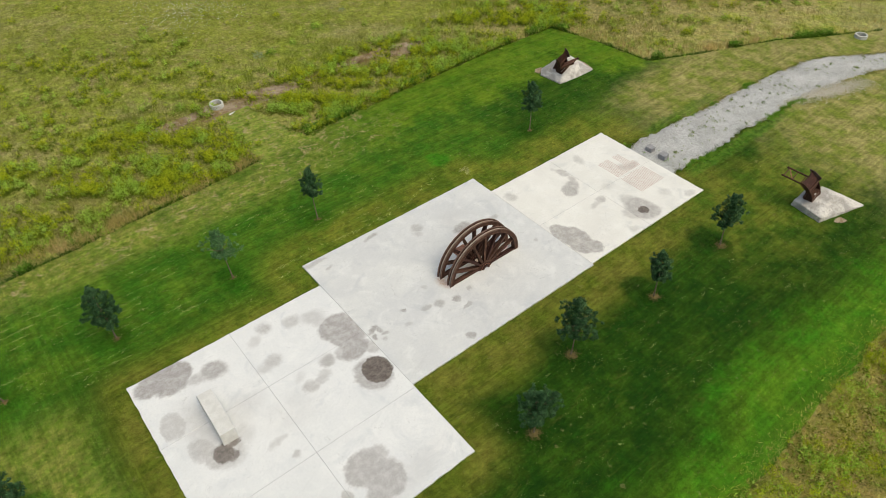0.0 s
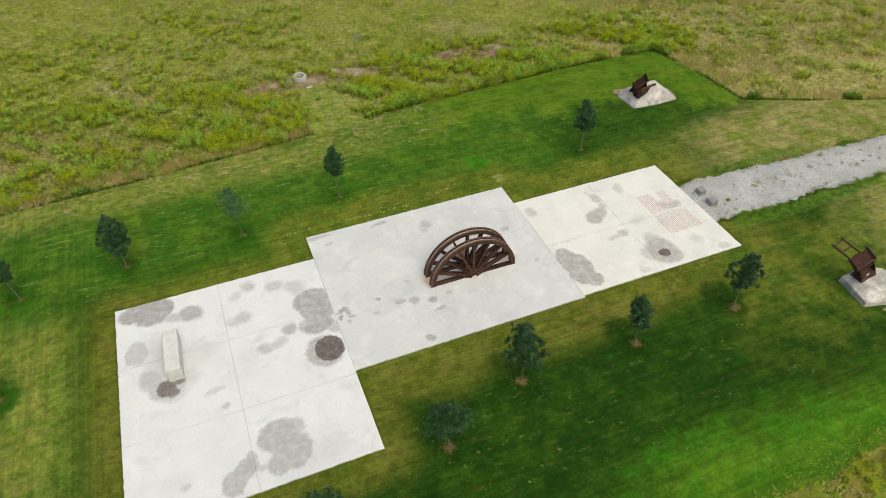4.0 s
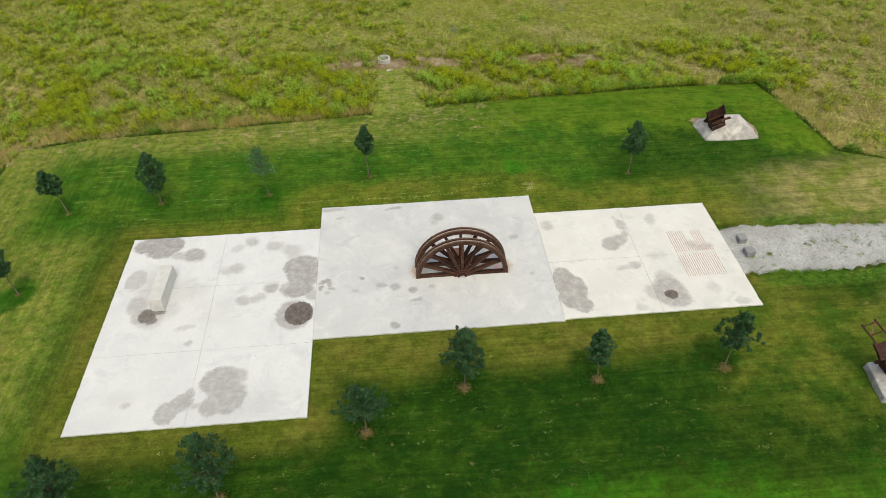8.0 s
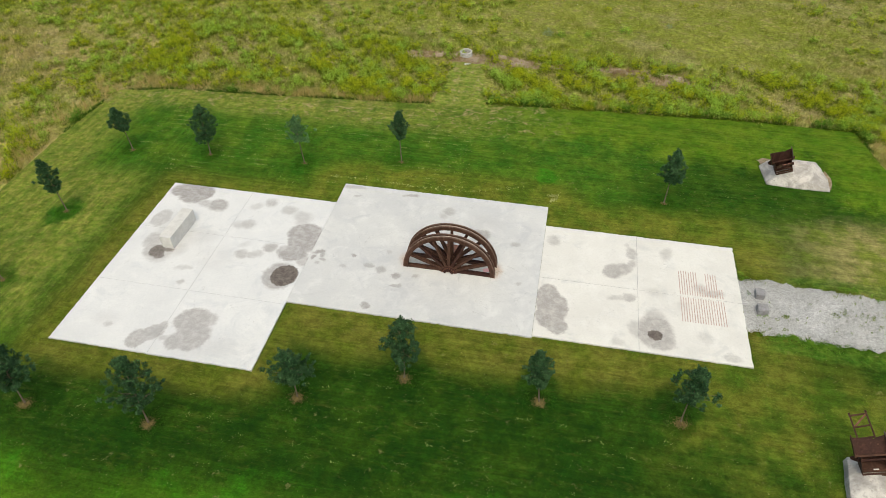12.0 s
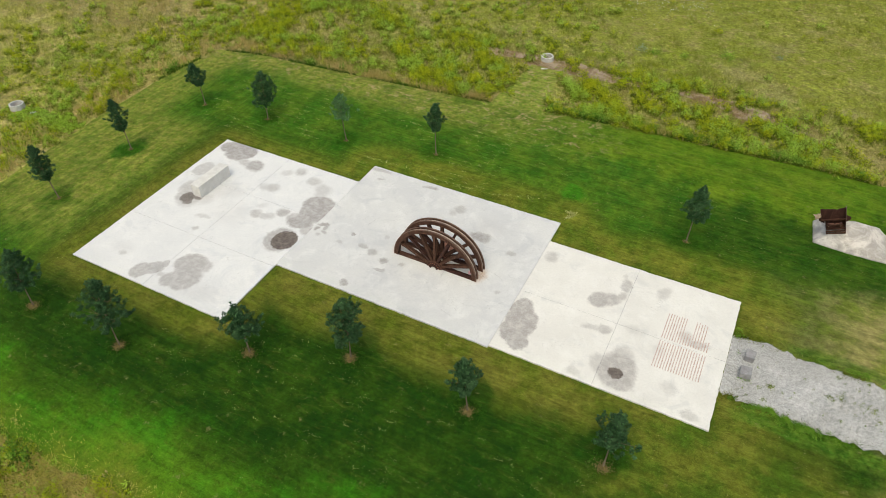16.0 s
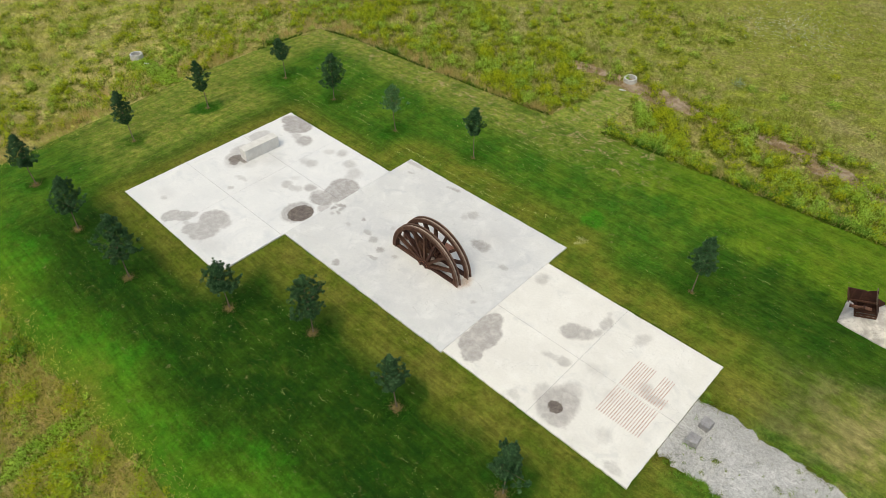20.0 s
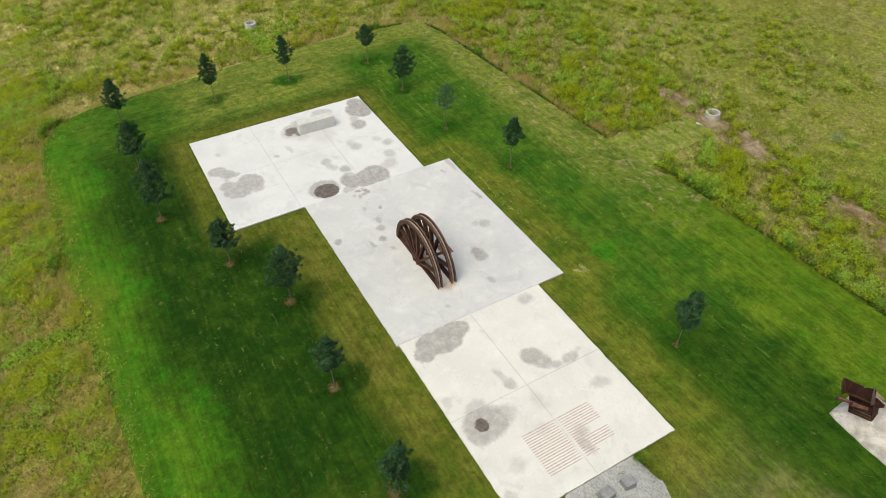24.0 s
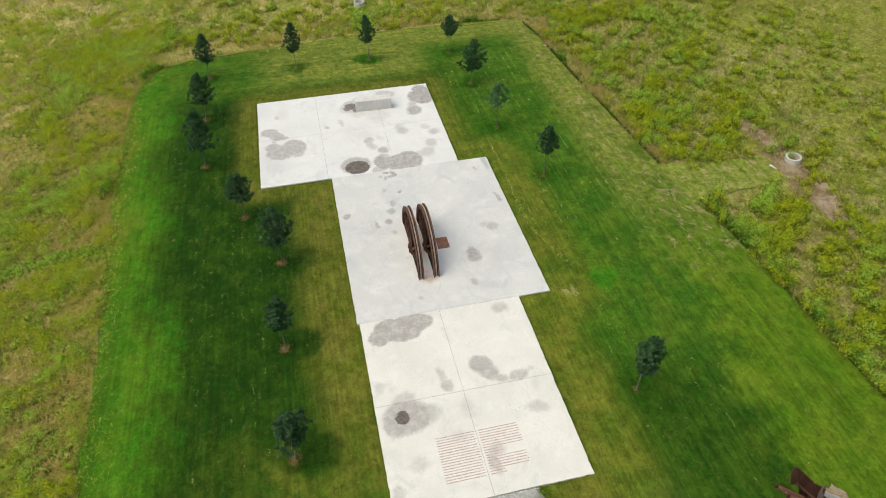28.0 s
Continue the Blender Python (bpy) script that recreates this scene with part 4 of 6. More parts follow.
def half_wheel(y, label):
    R1, W, DEEP = 2.66, 0.14, 0.26
    t = thing("half_wheel", pose(1.6, y, 0.0), label, "wheel", "halves of the winding wheel")
    pi = math.pi
    bm = bmesh.new()
    for side in (-1, 1):
        a, b = sorted((side * W, side * (W - 0.035)))
        ring_sector(bm, R1 - DEEP, R1, a, b, 0, pi, 56)
        a, b = sorted((side * (W + 0.025), side * (W - 0.002)))
        ring_sector(bm, R1 - DEEP, R1 - DEEP + 0.05, a, b, 0, pi, 56)
    ring_sector(bm, R1 - DEEP, R1 - DEEP + 0.03, -W + 0.035, W - 0.035, 0, pi, 56)
    part("rim", bm, RUST, t)
    for side in (-1, 1):
        a, b = sorted((side * (W + 0.025), side * (W - 0.037)))
        bm = bmesh.new()
        ring_sector(bm, R1 - 0.04, R1 + 0.012, a, b, 0, pi, 56)
        part("rim_lip", bm, RUST_GLARE, t, "lip of the rim, coloured paler for sky glare")
    bm = bmesh.new()
    ring_sector(bm, R1 - DEEP + 0.03, R1 - 0.11, -W + 0.037, W - 0.037, 0.002, pi - 0.002, 56)
    part("groove", bm, RUST_DARK, t)
    bm = bmesh.new()
    ring_sector(bm, R1 - 0.11, R1 - 0.05, -0.036, 0.036, -0.0325, 0.0325, 2)
    first = part("lining_segment", bm, LINING, t, "pale worn lining block")
    first.matrix_basis = pose(0, 0, 0, 0, -1.9, 0)
    for k in range(1, 46):
        share("lining_segment", first.data, t, pose(0, 0, 0, 0, -1.9 - k * 176.2 / 45, 0))
    for k in range(9):
        ang = k * 22.5
        bm = bmesh.new()
        lift = 0.075 if k in (0, 8) else 0.0
        h = 0.062
        for y0, y1, w0, w1 in ((-0.11, -0.085, 0.085, h), (0.085, 0.11, 0.085, h), (-0.085, 0.085, 0.02, 0.015)):
            vs = [bm.verts.new((r, yy, lift + s * (w0 if r < 1 else w1))) for r in (0.36, R1 - DEEP + 0.012) for yy in (y0, y1) for s in (-1, 1)]
            for f in ((0, 1, 3, 2), (4, 6, 7, 5), (0, 4, 5, 1), (2, 3, 7, 6), (0, 2, 6, 4), (1, 5, 7, 3)):
                bm.faces.new([vs[i] for i in f])
        if k == 8:
            for v in bm.verts:
                v.co.x = -v.co.x
        bmesh.ops.recalc_face_normals(bm, faces=bm.faces)
        sp = part("spoke", bm, RUST if k % 3 else RUST_DARK, t)
        if k != 8:
            sp.matrix_basis = pose(0, 0, 0, 0, -ang, 0)
        for rr in (0.47, R1 - 0.34):
            for yy in (-0.125, 0.125):
                bb = bmesh.new()
                bmesh.ops.create_cone(bb, cap_ends=True, segments=6, radius1=0.028, radius2=0.028, depth=0.035, matrix=pose(rr if k != 8 else -rr, yy, lift, 90, 0, 0))
                part("bolt", bb, RUST, sp)
    bm = bmesh.new()
    ring_sector(bm, 0.17, 0.42, -0.2, 0.2, 0, pi, 20)
    ring_sector(bm, 0.16, 0.27, -0.27, 0.27, 0, pi, 20)
    part("hub", bm, RUST_DARK, t)
    bm = bmesh.new()
    ring_sector(bm, 0.28, 0.5, -0.17, -0.135, 0, pi, 20)
    ring_sector(bm, 0.28, 0.5, 0.135, 0.17, 0, pi, 20)
    part("hub_flange", bm, RUST, t)
    for yy in (-0.215, 0.215):
        bolt = bmesh.new()
        bmesh.ops.create_cone(bolt, cap_ends=True, segments=6, radius1=0.03, radius2=0.03, depth=0.05, matrix=pose(0.345, yy, 0, 90, 0, 0))
        b0 = part("hub_bolt", bolt, RUST_RED, t)
        b0.matrix_basis = pose(0, 0, 0, 0, -12, 0)
        for k in range(1, 8):
            share("hub_bolt", b0.data, t, pose(0, 0, 0, 0, -12 - k * 22.3, 0))
    bm = bmesh.new()
    for x0, x1 in ((-R1 + DEEP, -0.36), (0.36, R1 - DEEP)):
        box(bm, x0, -0.12, 0.0, x1, 0.12, 0.03)
    part("base_plate", bm, RUST_DARK, t)
    return t


half_wheel(-1.42, "rust-brown spoked half of a winding wheel on concrete")
half_wheel(-0.52, "rust-brown spoked half wheel standing behind its twin")

bm = bmesh.new()
box(bm, -0.5, -0.36, 0, 0.5, 0.36, 0.02, bevel=0.006)
plate = part("ground_plate", bm, RUST_RED)
plate.matrix_world = pose(1.45, 0.45, 0.0, 0, 0, 0)
tagged(plate, "flat reddish rusted steel plate on the concrete", "plate")
bm = bmesh.new()
box(bm, -0.17, -0.14, 0, 0.17, 0.14, 0.012, bevel=0.003)
box(bm, -0.1, -0.06, 0.012, -0.02, 0.05, 0.02)
tag = part("paper_sheet", bm, PAPER)
tag.matrix_world = pose(3.7, -1.0, 0.0, 0, 0, 20)
tagged(tag, "crumpled pale pink paper sheet on the concrete", "paper")


# ---- the stone block ----
def stone_block():
    bm = bmesh.new()
    box(bm, -0.365, -1.38, 0.0, 0.365, 1.38, 0.87, bevel=0.012)
    t = thing("stone_block", pose(-15.26, -1.32, 0.0, 0, 0, -1.5), "long pale grey stone block with sharp edges", "block")
    part("body", bm, BLOCK, t)
    bm = bmesh.new()
    box(bm, -0.33, -1.34, -0.002, 0.33, 1.34, 0.03)
    part("foot", bm, DARK_STONE, t, "dark recessed foot")
    return t


block = stone_block()
block.location.z = 0.002


# ---- boulders with the rusted machine parts ----
def boulder(outline, crest, seed, label):
    """A split boulder with plane broken faces: outline of the foot with the height of its rim, and the points of the crest."""
    foot = np.array(outline, dtype=float)
    c = foot[:, :2].mean(axis=0)
    bm = bmesh.new()
    for x, y, h in foot:
        bm.verts.new((x - c[0], y - c[1], -0.3))
        bm.verts.new(((x - c[0]) * 0.985, (y - c[1]) * 0.985, h))
    for x, y, h in crest:
        bm.verts.new((x - c[0], y - c[1], h))
    bmesh.ops.convex_hull(bm, input=bm.verts)
    bmesh.ops.delete(bm, geom=[v for v in bm.verts if not v.link_faces], context="VERTS")
    bmesh.ops.bevel(bm, geom=list(bm.edges), offset=0.03, segments=1, affect="EDGES", clamp_overlap=True)
    bmesh.ops.triangulate(bm, faces=bm.faces)
    for k in range(4):
        bmesh.ops.subdivide_edges(bm, edges=[e for e in bm.edges if e.calc_length() > 0.22], cuts=1)
        bmesh.ops.triangulate(bm, faces=bm.faces)
    for v in bm.verts:
        p = v.co + Vector((seed, 0, 0))
        d = noise.noise_vector(p * 1.6) * 0.035 + noise.noise_vector(p * 5.0) * 0.03
        v.co += d
    ob = part("boulder", bm, LIMESTONE)
    ob.matrix_world = pose(c[0], c[1], float(fall(c[0], c[1])))
    return tagged(ob, label, "boulder", "boulders that carry machine parts")


# foot: x, y, height of the rim; crest: x, y, height
ROCK_N = [(20.62, 12.85, 0.12), (20.78, 11.8, 0.16), (20.8, 10.72, 0.1), (22.8, 10.55, 0.06), (24.85, 10.6, 0.03), (24.95, 11.8, 0.05), (24.7, 13.2, 0.15), (22.9, 13.7, 0.2), (21.3, 13.4, 0.15)]
ROCK_S = [(20.98, -9.88, 0.42), (20.8, -10.9, 0.42), (20.68, -11.98, 0.34), (22.6, -12.45, 0.14), (24.6, -13.0, 0.04), (24.3, -12.0, 0.2), (23.5, -10.7, 0.5), (22.4, -9.9, 0.6)]
boulder(ROCK_N, [(22.7, 12.2, 1.2), (21.75, 11.25, 0.82), (22.2, 11.3, 0.82), (24.1, 12.85, 0.74), (21.4, 12.5, 0.72)], 21, "pale split limestone boulder on the lawn")
boulder(ROCK_S, [(22.9, -10.65, 1.02), (22.65, -11.4, 0.88), (21.8, -10.3, 0.97), (21.5, -11.3, 0.75)], 22, "pale wedge-shaped limestone boulder on grass")


def plate_poly(bm, pts, thick):
    """A plate from its outline in the xz plane."""
    a = [bm.verts.new((x, -thick / 2, z)) for x, z in pts]
    b = [bm.verts.new((x, thick / 2, z)) for x, z in pts]
    bm.faces.new(a), bm.faces.new(b[::-1])
    n = len(pts)
    for i in range(n):
        j = (i + 1) % n
        bm.faces.new((a[j], a[i], b[i], b[j]))


def machine(m, label, y0, z0, lean, arm, covered=False):
    """A rusted hopper end on a tapering box: a notched board, end plates, wings, a shelf and an arm of two rails."""
    t = thing("machine_part", m, label, "machine part", "rusted machine parts on boulders")
    tilt = pose(-0.13, y0, z0, -lean, 0, 0)
    bm = bmesh.new()
    plate_poly(bm, [(-0.59, 0), (0.59, 0), (0.69, 0.74), (0.62, 0.77), (0.3, 0.69), (0.2, 0.63), (0.1, 0.69), (-0.67, 0.75)], 0.04)
    bmesh.ops.transform(bm, matrix=tilt, verts=bm.verts)
    board = part("board", bm, RUST_DARK, t)
    bm = bmesh.new()
    box(bm, -0.62, -0.1, -0.05, 0.62, -0.022, 0.03, tilt)
    part("stiffener", bm, RUST, board)
    bm = bmesh.new()
    box(bm, -0.6, 0.022, 0.3, 0.6, 0.07, 0.36, tilt)
    part("back_rib", bm, RUST_DARK, board)
    for s in (-1, 1):
        bm = bmesh.new()
        plate_poly(bm, [(-0.3, 0.02), (0.0, -0.06), (0.02, 0.84), (-0.1, 0.93), (-0.29, 0.6)], 0.03)
        bmesh.ops.transform(bm, matrix=tilt @ pose(s * 0.64, 0, 0, 0, s * 7, 90), verts=bm.verts)
        # the east plate carries the painted sky reflection, the west one plain rust
        part("end_plate", bm, RUST_SKYLIT if s > 0 else RUST, t)
        bm = bmesh.new()
        plate_poly(bm, [(0.0, -0.1), (0.55, -0.1), (0.6, 0.35), (y0 + 0.12, z0 + 0.02), (y0 - 0.06, z0 + 0.02), (0.06, 0.4)], 0.04)
        bmesh.ops.transform(bm, matrix=pose(s * 0.5 - 0.04, 0, 0, 0, s * 3, 90), verts=bm.verts)
        part("side_plate", bm, RUST_DARK, t)
        bm = bmesh.new()
        plate_poly(bm, [(0, 0.42), (s * 0.28, 0.58), (s * 0.3, 0.72), (0, 0.98)][::s], 0.035)
        bmesh.ops.transform(bm, matrix=pose(s * 0.54 - 0.06, 0.42, 0, 0, 0, s * 14), verts=bm.verts)
        part("wing_plate", bm, RUST_DARK, t)
    bm = bmesh.new()
    box(bm, -0.52, 0.03, 0.2, 0.44, 0.52, 0.24)
    shelf = part("shelf", bm, RUST, t)
    if not covered:
        bm = bmesh.new()
        box(bm, -0.1, 0.1, 0.24, 0.1, 0.15, 0.256)
        part("label_plate", bm, SCRAP, shelf, "small white label plate")
    for z, y in ((0.1, 0.0), (-0.03, -0.02)):
        bm = bmesh.new()
        box(bm, -0.54, y - 0.025, z - 0.04, 0.46, y + 0.025, z + 0.04)
        part("cross_bar", bm, RUST, t)
    bm = bmesh.new()
    box(bm, -0.54, 0.5, -0.1, 0.46, 0.54, z0 - 0.05)
    part("back_plate", bm, RUST_DARK, t)
    bm = bmesh.new()
    bmesh.ops.create_cone(bm, cap_ends=True, segments=12, radius1=0.055, radius2=0.055, depth=1.2, matrix=pose(-0.05, 0.32, 0.7, 0, 90, 0))
    part("axle", bm, RUST_DARK, t)
    for x in (-0.32, 0.32):
        rail = part("arm_rail", arm_rail(x), RUST_RED if covered else RUST, t)
        rail.matrix_basis = arm
        bm = bmesh.new()
        bmesh.ops.create_cone(bm, cap_ends=True, segments=10, radius1=0.075, radius2=0.075, depth=0.08, matrix=pose(x, 1.5, 0, 0, 90, 0))
        part("roller", bm, RUST_DARK, rail)
    for y, slope in ((0.3, 0), (0.85, 0), (1.42, 0), (1.13, 42)):
        bm = bmesh.new()
        w = 0.29 if not slope else 0.36
        box(bm, -w, -0.03, -0.025, w, 0.03, 0.025, pose(0, y, 0, 0, 0, slope))
        part("rung", bm, RUST_RED if slope else RUST, t).matrix_basis = arm
    if covered:
        bm = bmesh.new()
        box(bm, -0.29, 0.05, 0.027, -0.05, 1.4, 0.045)
        part("cover_plate", bm, RUST_RED, t).matrix_basis = arm
        bm = bmesh.new()
        box(bm, 0.06, 0.1, 0.027, 0.29, 1.46, 0.045)
        part("cover_plate", bm, RUST_RED, t).matrix_basis = arm
    return t


def arm_rail(x):
    bm = bmesh.new()
    box(bm, x - 0.03, -0.1, -0.06, x + 0.035, 1.52, 0.06, bevel=0.008)
    return bm


machine(pose(21.82, 11.17, 0.74, 0, -21, 6), "dark rusted steel hopper end with an arm over its front", 0.1, 0.95, 0, pose(-0.1, 0.1, 0.45, 40, 0, 180) @ Matrix.Diagonal((0.95, 1.22, 1.3, 1)), True)
machine(pose(21.81, -10.88, 0.72, 0, -21, 3), "brown rusted steel hopper end with a lattice arm behind it", 0.35, 1.05, 44, pose(-0.14, 0.7, 1.28, 2, -8, 0))


# ---- concrete shaft rings in the field ----
def shaft_ring(x, y, lift, tilt):
    prof = [(0.42, -0.1), (0.42, 0.38), (0.435, 0.395), (0.545, 0.395), (0.56, 0.38), (0.575, -0.1)]
    bm = bmesh.new()
    n = 32
    loops = [[bm.verts.new((r * math.cos(2 * math.pi * i / n), r * math.sin(2 * math.pi * i / n), z)) for r, z in prof] for i in range(n)]
    for i in range(n):
        p, q = loops[i], loops[(i + 1) % n]
        for k in range(len(prof) - 1):
            bm.faces.new((p[k], p[k + 1], q[k + 1], q[k]))
    bmesh.ops.recalc_face_normals(bm, faces=bm.faces)
    t = thing("shaft_ring", pose(x, y, float(fall(x, y)) - 0.07 + lift, tilt, 0, 0), "open grey concrete shaft ring in the meadow", "concrete ring", "shaft rings in the field")
    part("wall", bm, RING, t)
    bm = bmesh.new()
    bmesh.ops.create_circle(bm, cap_ends=True, segments=24, radius=0.43)
    part("fill", bm, SOIL, t, "dark earth inside the ring").location.z = 0.02
    return t


shaft_ring(-2.3, 27.3, 0.05, 2)
shaft_ring(-37.5, 0.4, 0.05, -2)
shaft_ring(49.2, -0.6, 0.0, 0)


# ---- two stones at the mouth of the path ----
def low_stone(x, y, w, l, h, turn, label):
    r = np.random.default_rng(int(x * 100))
    bm = bmesh.new()
    box(bm, -w / 2, -l / 2, -0.08, w / 2, l / 2, h, bevel=0.03)
    for v in bm.verts:
        v.co += Vector(r.normal(0, 0.015, 3))
    ob = part("low_stone", bm, STUB)
    ob.matrix_world = pose(x, y, float(fall(x, y)), 2, -2, turn)
    return tagged(ob, label, "stone", "stones at the mouth of the path")


low_stone(18.83, -0.12, 0.46, 0.56, 0.42, -6, "weathered grey squared stone in the gravel")
low_stone(18.78, -1.3, 0.54, 0.56, 0.42, 6, "weathered grey squared stone with weeds at its foot")


# ---- young oaks ----
def tube(bm, pts, radii, n=7):
    rings = []
    for (p, r) in zip(pts, radii):
        rings.append([bm.verts.new((p[0] + r * math.cos(2 * math.pi * k / n), p[1] + r * math.sin(2 * math.pi * k / n), p[2])) for k in range(n)])
    for a, b in zip(rings, rings[1:]):
        for i in range(n):
            j = (i + 1) % n
            bm.faces.new((a[i], a[j], b[j], b[i]))
    bm.faces.new(rings[-1])


def oak(x, y, height, width, low, lean, mulch, seed, label):
    """A young oak: a thin trunk, limbs up to the crown's rim, and clumps of leaves with gaps between them."""
    r = np.random.default_rng(seed)
    z0 = float(fall(x, y))
    t = thing("oak_tree", pose(x, y, z0), label, "tree", "young oaks round the square")
    lx, ly = lean
    bend = r.normal(0, 0.03, 2)
    loose = "open" in label or "ragged" in label or "irregular" in label or "uneven" in label

    def stem(z):
        f = z / height
        return np.array((lx * f + bend[0] * math.sin(f * 5), ly * f + bend[1] * math.sin(f * 4), z))

    bm = bmesh.new()
    hs = np.linspace(-0.1, height * 0.93, 9)
    tube(bm, [stem(h) for h in hs], [0.04 * (1 - 0.8 * max(h, 0) / height) + (0.018 if h < 0.05 else 0) for h in hs])
    part("trunk", bm, BARK, t, smooth=True)
    # the crown's outline: widest a third of the way up, drawn in to a point, with bulges of its own
    p1, p2, p3 = r.uniform(0, 6.3, 3)
    swell = 0.3 if loose else 0.19

    def rim(f, a):
        body = 0.45 + 0.55 * math.sin(math.pi / 2 * f / 0.3) if f < 0.3 else 0.1 + 0.9 * math.cos(math.pi / 2 * (f - 0.3) / 0.72) ** 1.25
        return width / 2 * body * (1 + swell * math.sin(2 * a + p1 + 3 * f) + swell * 0.7 * math.sin(3 * a + p2 - 5 * f) + swell * 0.6 * math.sin(9 * f + p3))

    bm = bmesh.new()
    clumps = []
    count = 120 if "open" in label else 185
    for k in range(count):
        f = ((k + r.uniform(0, 1)) / count) ** 1.25
        a = k * 2.4 + r.uniform(-0.6, 0.6)
        reach = rim(f, a) * (r.uniform(0.6, 1.1) if k % 3 else r.uniform(0.12, 0.62)) * 0.9
        z = low + (height - low) * (f * 0.94 + 0.03)
        p1_ = stem(z) + np.array((math.cos(a) * reach, math.sin(a) * reach, 0))
        size = r.uniform(0.085, 0.165) * (0.62 + 0.2 * width)
        clumps.append((p1_, size, np.array((math.cos(a), math.sin(a), 0.5))))
        if k % 4 == 0:
            p0 = stem(max(low * 0.9, z - reach * r.uniform(0.3, 0.8)))
            tube(bm, [p0, (p0 + p1_) / 2 + np.array((0, 0, -0.04)), p1_], [0.017, 0.011, 0.004], 5)
    # single shoots that stand out from the outline
    for k in range(11 if loose else 6):
        f, a = r.uniform(0.05, 1.0), r.uniform(0, 6.3)
        p0 = stem(low + (height - low) * f * 0.92) + np.array((math.cos(a), math.sin(a), 0)) * rim(f, a) * 0.85
        way = np.array((math.cos(a), math.sin(a), r.uniform(0.1, 0.9) + f))
        q1 = p0 + way * r.uniform(0.06, 0.13)
        tube(bm, [p0, q1], [0.007, 0.004], 4)
        clumps += [(q1, 0.09, way), (q1 + way * 0.07, 0.06, way)]
    tagged(part("limb_work", bm, BARK, t), kind="stuff")
    per = np.array([max(10, int((44 if "open" in label else 64) * (c[1] / 0.15))) for c in clumps])
    m = int(per.sum())
    d = r.normal(0, 1, (m, 3))
    d /= np.linalg.norm(d, axis=1)[:, None]
    pos = np.repeat(np.array([c[0] for c in clumps]), per, axis=0) + d * np.repeat([c[1] for c in clumps], per)[:, None] * r.uniform(0.35, 1.15, (m, 1)) * np.array((1, 1, 0.8))
    nor = d * 0.6 + np.repeat(np.array([c[2] for c in clumps]), per, axis=0) * 0.4 + np.array((0, 0, 0.3)) + r.normal(0, 0.55, (m, 3))
    nor /= np.linalg.norm(nor, axis=1)[:, None]
    ax = np.cross(nor, r.normal(0, 1, (m, 3)))
    ax /= np.linalg.norm(ax, axis=1)[:, None]
    bx = np.cross(nor, ax)
    ln, wd = r.uniform(0.032, 0.058, m)[:, None], r.uniform(0.018, 0.03, m)[:, None]
    v = np.stack([pos - ax * ln, pos + bx * wd - nor * 0.012, pos + ax * ln, pos - bx * wd - nor * 0.012], axis=1).reshape(-1, 3)
    ob = new("crown", raw_mesh("crown", v, np.arange(m * 4).reshape(-1, 4), 4, OAK_PALE if "open" in label else OAK))
    ob.parent = t
    # bark mulch round the foot
    line = blob(0, 0, mulch * r.uniform(0.9, 1.2), mulch * r.uniform(0.6, 0.8), r.uniform(0, 90), seed, 22)
    bm = bmesh.new()
    c = bm.verts.new((0, 0, 0.06))
    vs = [bm.verts.new((p[0], p[1], -0.01)) for p in line]
    ins = [bm.verts.new((p[0] * 0.6, p[1] * 0.6, 0.045 + r.normal(0, 0.02))) for p in line]
    for i in range(22):
        j = (i + 1) % 22
        bm.faces.new((vs[i], vs[j], ins[j], ins[i]))
        bm.faces.new((ins[i], ins[j], c))
    ob = part("mulch_mound", bm, MULCH)
    ob.matrix_world = pose(x + 0.04, y - 0.06, z0 + 0.004)
    tagged(ob, "light brown bark mulch at the foot of a tree", "mulch", "mulch round the trees", "stuff")
    return t


for k, (x, y, h, w, low, lean, _, word) in enumerate(OAKS):
    oak(x, y, h * 0.97, w, low + 0.15, lean, 0.42 if y < -9 else 0.24, 40 + k, word + " young oak with dark blue-green leaves on the lawn")


# ---- grass ----
def blades(name, x, y, z, height, width, lean, k, material, label, category="grass", spread_r=0.06):
    """k blades for each place, as loose triangles."""
    n = len(x)
    r = rng
    bx = np.repeat(x, k) + r.normal(0, spread_r, n * k)
    by = np.repeat(y, k) + r.normal(0, spread_r, n * k)
    bz = np.repeat(z, k)
    h = np.repeat(height, k) * r.uniform(0.55, 1.1, n * k)
    a = r.uniform(0, 2 * math.pi, n * k)
    w = width * r.uniform(0.6, 1.3, n * k)
    tx, ty = r.normal(0, lean, n * k) * h, r.normal(0, lean, n * k) * h
    v = np.stack([np.c_[bx - np.cos(a) * w, by - np.sin(a) * w, bz], np.c_[bx + np.cos(a) * w, by + np.sin(a) * w, bz], np.c_[bx + tx, by + ty, bz + h]], axis=1).reshape(-1, 3)
    return tagged(new(name, raw_mesh(name, v, np.arange(n * k * 3).reshape(-1, 3), 3, material)), label, category, kind="stuff")


def pads_gap(x, y):
    out = np.full(len(x), 99.0)
    for x0, y0, x1, y1 in (PAD_W, PAD_M, PAD_E):
        q = np.hypot(np.maximum(np.maximum(x0 - x, x - x1), 0), np.maximum(np.maximum(y0 - y, y - y1), 0))
        out = np.minimum(out, q)
    return out


ROCK_LINES = [np.array(ROCK_N)[:, :2], np.array(ROCK_S)[:, :2]]


def free_of_things(x, y):
    ok = (pads_gap(x, y) > 0.04) & ~on_path(x, y, 0.03)
    for p in ROCK_LINES:
        ok &= ~inside(p, x, y)
    return ok


